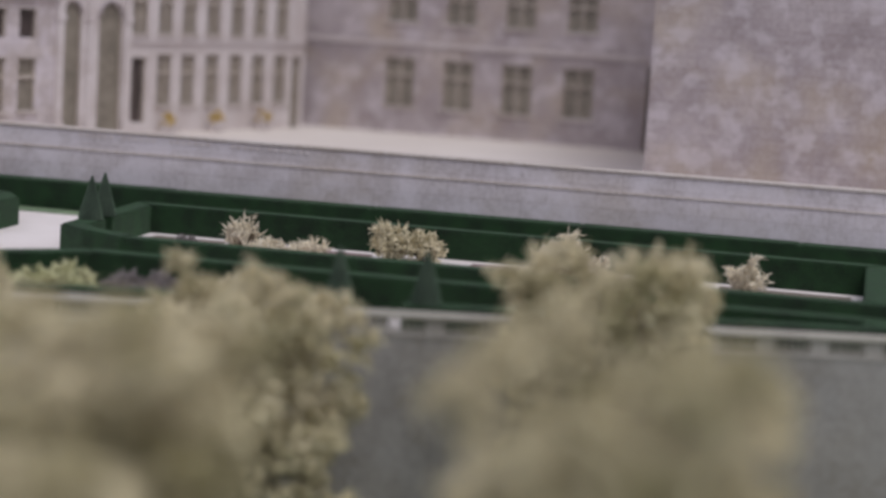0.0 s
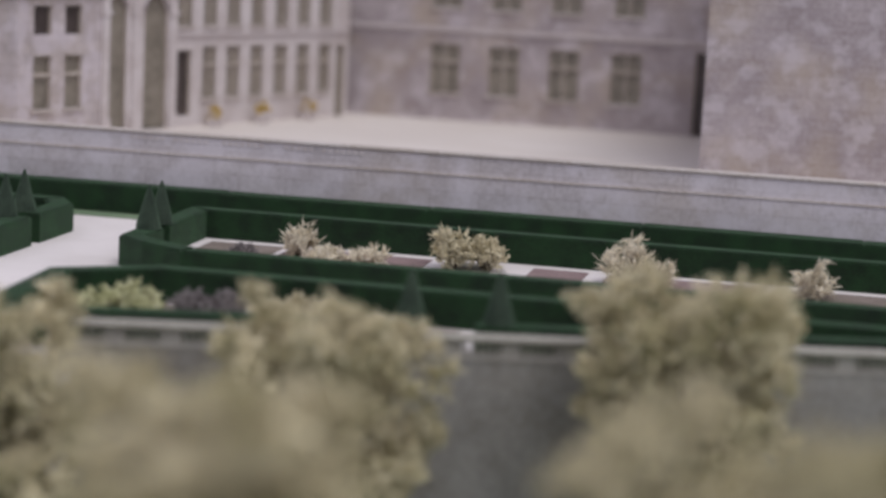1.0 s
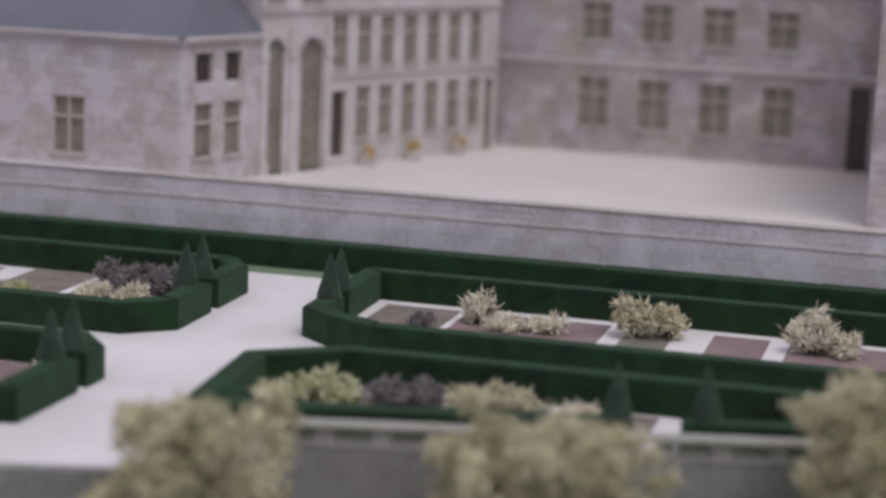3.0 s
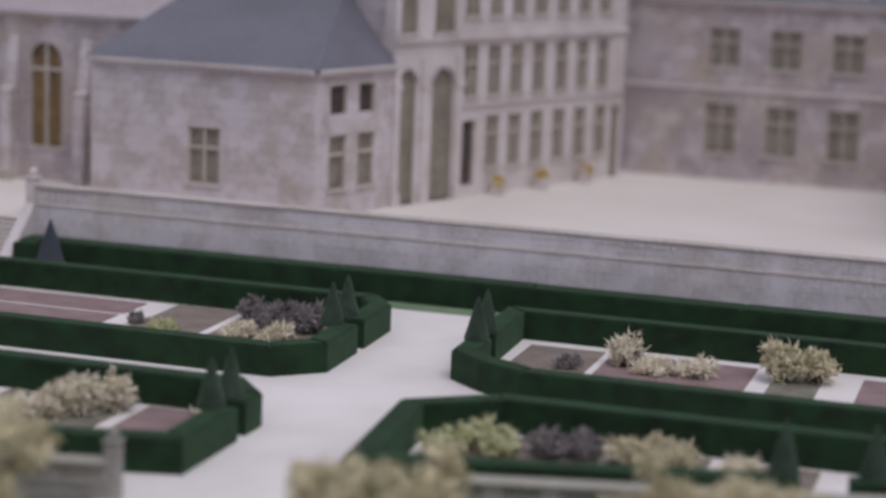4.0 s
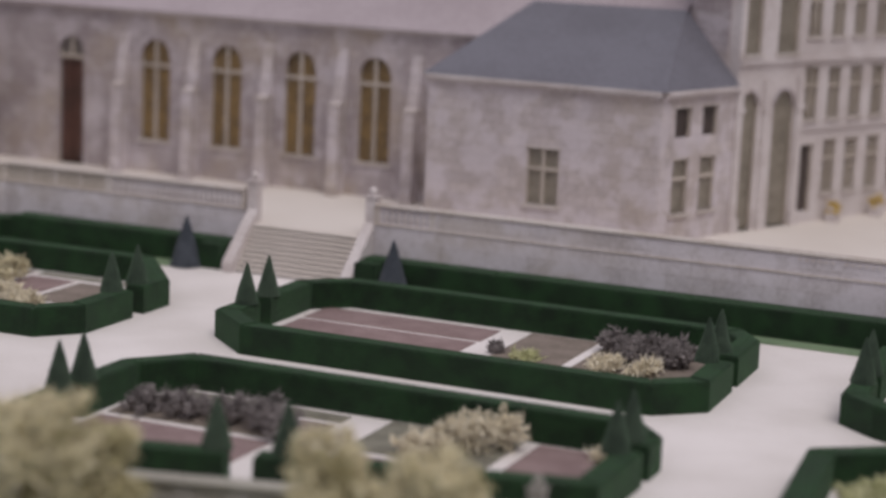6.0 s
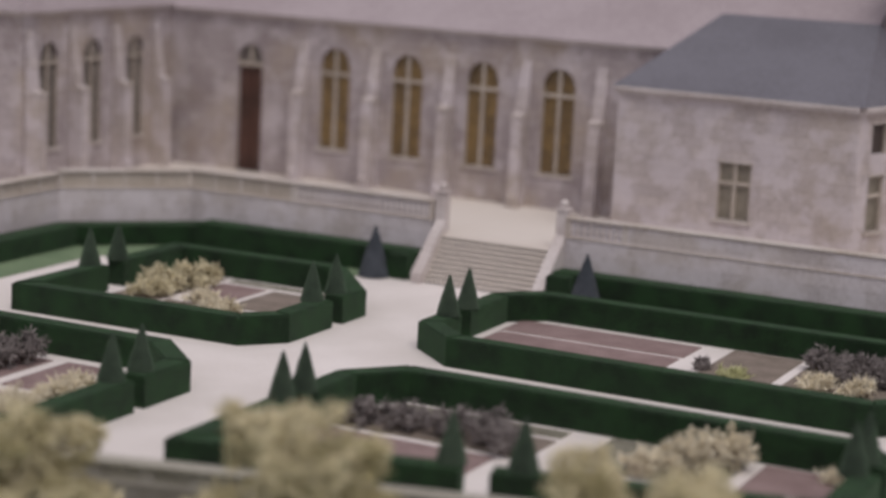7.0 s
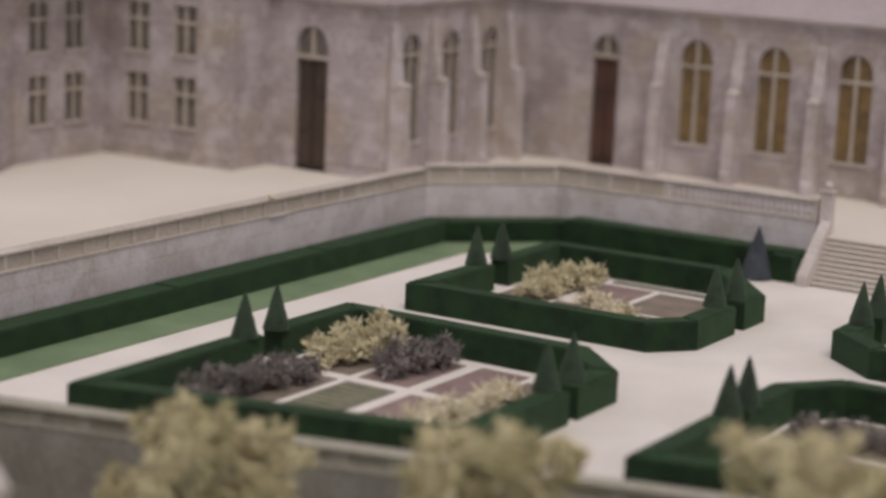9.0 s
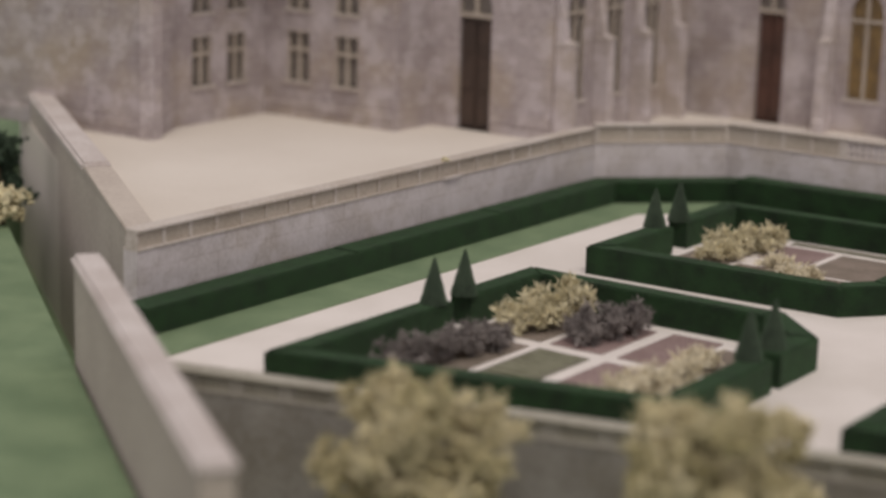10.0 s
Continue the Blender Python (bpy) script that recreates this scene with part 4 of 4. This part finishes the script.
# pavilion with the hipped slate roof
pav = tagged(empty("pavilion", (8, 8, G)), "pale stone pavilion with a hipped blue-grey slate roof", "building")
f = Face((3.2, 6.4), (13.55, 6.6))
wall_part(f, G - 0.05, 8.1, [(4.6, 6.05, [(3.0, 5.4, False)])], pav, PALE_STONE)
window(f, 4.6, 6.05, 3.0, 5.4, False, pav, DIMPANE)
moulding(f, 7.9, 8.2, 0.3, pav)
f = Face((3.2, 10.6), (3.2, 6.4))
wall_part(f, G - 0.05, 8.1, [], pav, PALE_STONE, s1=f.length - 0.6)
moulding(f, 7.9, 8.2, 0.3, pav)
f = Face((13.55, 6.6), (15.3, 11.7))
cols = [(1.0, 2.15, [(3.0, 5.3, False), (6.2, 7.45, False)]), (2.95, 4.1, [(3.0, 5.3, False), (6.2, 7.45, False)])]
wall_part(f, G - 0.05, 8.1, cols, pav, PALE_STONE)
for a, b in ((1.0, 2.15), (2.95, 4.1)):
    window(f, a, b, 3.0, 5.3, False, pav, DIMPANE, (0, 1))
    window(f, a, b, 6.2, 7.45, False, pav, DARKPANE, (0, 0), False)
moulding(f, 7.9, 8.2, 0.3, pav)
part("roof", mesh_faces([(3.0, 6.1, 8.2), (13.75, 6.3, 8.2), (15.45, 11.5, 8.2), (15.45, 17, 8.2), (3.0, 17, 8.2), (5.7, 12, 11.2), (12.5, 12.7, 11.2)],
     [(0, 1, 6, 5), (1, 2, 6), (2, 3, 6), (3, 4, 5, 6), (4, 0, 5), (0, 4, 3, 2, 1)]), SLATE, pav)

# gallery range along the court with its arched porch
gal = tagged(empty("gallery_range", (19, 20, G)), "white stone gallery range with rows of windows and an arched porch", "building")
f = Face((15.3, 11.7), (22.2, 27.6))
BAYS = [6.5, 8.15, 9.85, 11.6, 13.3, 15.0]
cols = [(0.35, 1.5, [(G, 7.9, True), (9.5, 12.8, False)]), (2.6, 4.1, [(G, 7.9, True), (9.5, 12.8, False)]), (4.75, 5.75, [(2.3, 5.35, False), (6.5, 8.85, False), (10.2, 12.6, False)])]
for s in BAYS:
    cols.append((s, s + 0.95, [(3.1, 5.5, False), (6.5, 8.8, False), (10.2, 12.6, False)]))
cols.append((16.4, 17.1, [(G, 5.4, False)]))
wall_part(f, G - 0.05, 15, cols, gal, TRIM)
for a, b in ((0.35, 1.5), (2.6, 4.1)):
    window(f, a, b, G + 0.02, 7.9, True, gal, DIMPANE, (0, 0), False)
    window(f, a, b, 9.5, 12.8, False, gal, DIMPANE, (0, 0))
window(f, 4.75, 5.75, 2.3, 5.35, False, gal, DARKPANE, (0, 0), False)
window(f, 16.4, 17.1, G + 0.02, 5.4, False, gal, DIMPANE, (0, 0), False)
for s in [4.75] + BAYS:
    for a, b in ((3.1, 5.5), (6.5, 8.8), (10.2, 12.6)):
        if s > 5 or a > 6:
            window(f, s, s + (0.95 if s > 5 else 1.0), a, 8.85 if (a == 6.5 and s < 5) else b, False, gal, DIMPANE, (1, 1), True, 0.1)
moulding(f, 5.95, 6.2, 0.15, gal, 4.4)
moulding(f, 9.0, 9.3, 0.2, gal, 0.0)
moulding(f, 12.9, 13.1, 0.2, gal, 0.0)
for s in (-0.1, 1.8, 4.18):
    bm = bmesh.new()
    f.box(bm, s, s + 0.45, G, 8.4, 0.0, 0.12)
    f.box(bm, s - 0.06, s + 0.51, 7.0, 7.25, 0.0, 0.18)
    f.box(bm, s - 0.06, s + 0.51, G, G + 0.6, 0.0, 0.2)
    part("pilaster", bm, TRIM, gal)
f2 = Face((12.75, 12.8), (14.7, 11.85))
wall_part(f2, G - 0.05, 15, [], gal)
part("roof", mesh_faces([(12.8, 11.6, 15), (15.6, 11.3, 15), (22.7, 27.8, 15), (12.8, 27.8, 15), (14.8, 15, 19), (17.5, 27.8, 19)], [(0, 1, 4), (1, 2, 5, 4), (2, 3, 5), (3, 0, 4, 5), (0, 3, 2, 1)]), SLATE, gal)

# range closing the court
rng_b = tagged(empty("court_range", (32, 29, G)), "pale stone court range with a dark doorway and slate roof", "building")
f = Face((21.5, 29), (42.5, 29))
xs = [27.0, 30.1, 33.2, 36.4]
cols = [(x - 21.5 - 0.8, x - 21.5 + 0.8, [(3.2, 5.7, False), (7.6, 9.5, False)]) for x in xs]
cols.append((18.3, 19.5, [(G, 6.0, False)]))
wall_part(f, G - 0.05, 10.9, cols, rng_b)
window(f, 18.3, 19.5, G + 0.02, 6.0, False, rng_b, DARKPANE, (0, 0), False)
for x in xs:
    window(f, x - 22.3, x - 20.7, 3.2, 5.7, False, rng_b, DIMPANE, (1, 1), True, 0.1)
    window(f, x - 22.3, x - 20.7, 7.6, 9.5, False, rng_b, DIMPANE, (1, 1), True, 0.1)
moulding(f, 6.3, 6.55, 0.15, rng_b)
moulding(f, 10.7, 11.0, 0.35, rng_b)
part("roof", mesh_faces([(21, 28.6, 11), (43, 28.6, 11), (43, 36, 18), (21, 36, 18), (43, 36, 11), (21, 36, 11)], [(0, 1, 2, 3), (1, 4, 2), (0, 3, 5), (3, 2, 4, 5), (0, 5, 4, 1)]), SLATE, rng_b)
for x in (27.0, 33.2, 39.5):
    bm = prism(rect(x - 0.8, 28.9, x + 0.8, 32), 11.0, 13.2)
    d = part("dormer", bm, TRIM, rng_b)
    f3 = Face((x - 0.5, 28.9), (x + 0.5, 28.9))
    bm = bmesh.new()
    f3.box(bm, 0, 1.0, 11.5, 12.9, 0.0, 0.05)
    part("pane", bm, DARKPANE, d)

# range on the far side, end wall towards the garden
east = tagged(empty("east_range", (50, 15, G)), "tall pale stone range with a plain end wall", "building")
f = Face((42.0, 29.0), (42.0, 11.0))
wall_part(f, G - 0.05, 14, [], east, s1=f.length - 0.6)
f = Face((42.0, 11.0), (60.0, 11.0))
wall_part(f, G - 0.05, 14, [], east)
part("roof", mesh_faces([(41.6, 10.6, 14), (60.4, 10.6, 14), (60.4, 30, 14), (41.6, 30, 14), (51, 16, 20), (51, 30, 20)], [(0, 1, 4), (1, 2, 5, 4), (0, 4, 5, 3), (2, 3, 5), (0, 3, 2, 1)]), SLATE, east)

# planters along the gallery
f = Face((15.3, 11.7), (22.2, 27.6))
for k, s in enumerate((6.9, 10.2, 13.7)):
    x, y, _ = f.at(s, 0, 0.55)
    ob = tagged(empty("planter", (x, y, G)), "small stone planter with yellow flowers by the gallery", "planter", "planters")
    part("tub", prism(rect(x - 0.3, y - 0.3, x + 0.3, y + 0.3), G, G + 0.4, 0.03), TRIM, ob)
    v, fc = clump(random.Random(k), (x, y, G + 0.6), (0.35, 0.35, 0.35), 90, 0.1)
    pydata("bloom", v, fc, BLOOM, ob)

# ---- trees in front of the garden wall ----
TL = "model tree of olive-cream dried flower heads before the wall"
for k, (x, top, r) in enumerate([(-3.3, 3.2, 2.3), (4.0, 3.9, 2.4), (11.2, 4.7, 2.5), (18.7, 4.1, 2.6), (28.6, 2.6, 2.5), (36.4, 2.8, 3.1), (45.5, 3.8, 3.0)]):
    tree(x, -36.0 + 0.265 * x, LOW, top, r, 20 + k, TL, 14000 if x > 25 else 9000)
for k, (x, y, top, r) in enumerate([(39.3, -42.8, 5.3, 2.9), (40.3, -46.7, 3.7, 2.0), (48.2, -44.8, 6.0, 3.0)]):
    tree(x, y, LOW, top, r, 40 + k, TL + ", forward row", 11000)
for x, y, top, r, mat, lab in ((-34.2, -22.3, 1.0, 1.2, YELLOW, "yellow-green model bush on the lawn outside"), (-36.7, -20.1, 2.6, 1.3, CONE, "dark green model tree on the lawn outside")):
    ob = tagged(empty("tree", (x, y, -0.3)), lab, "tree")
    bm = bmesh.new()
    twig_mesh(bm, (x, y, -0.35), (x, y, top * 0.5), 0.22, 0.14, 8)
    part("trunk", bm, TWIG, ob)
    rng = random.Random(int(-x))
    heads = [((x + rng.uniform(-0.6, 0.6) * r, y + rng.uniform(-0.6, 0.6) * r, rng.uniform(0.3, top - 0.5)), r * rng.uniform(0.4, 0.6)) for _ in range(9)]
    v, fc = lobes(int(-x), heads, 20, 5, 0.15, floor=-0.29)
    pydata("crown", v, fc, mat, ob)

# a crumb of moss and a chipped stone on the balustrade
ob = tagged(empty("moss_crumb", (-18.97, -13.8, 3.0)), "yellow-green moss crumb fallen on the balustrade", "moss crumb")
v, fc = lobes(3, [((-18.97, -13.8, 3.06), 0.12)], 5, 3, 0.07, floor=3.0)
pydata("tuft", v, fc, YELLOW, ob)
bm = prism([(-19.0, -13.9), (-18.9, -13.9), (-18.86, -13.3), (-18.9, -12.75), (-19.0, -12.75)], 2.28, 2.4, 0.01)
tagged(part("stone_chip", bm, TRIM), "white chipped edge stone at the balustrade foot", "stone chip")
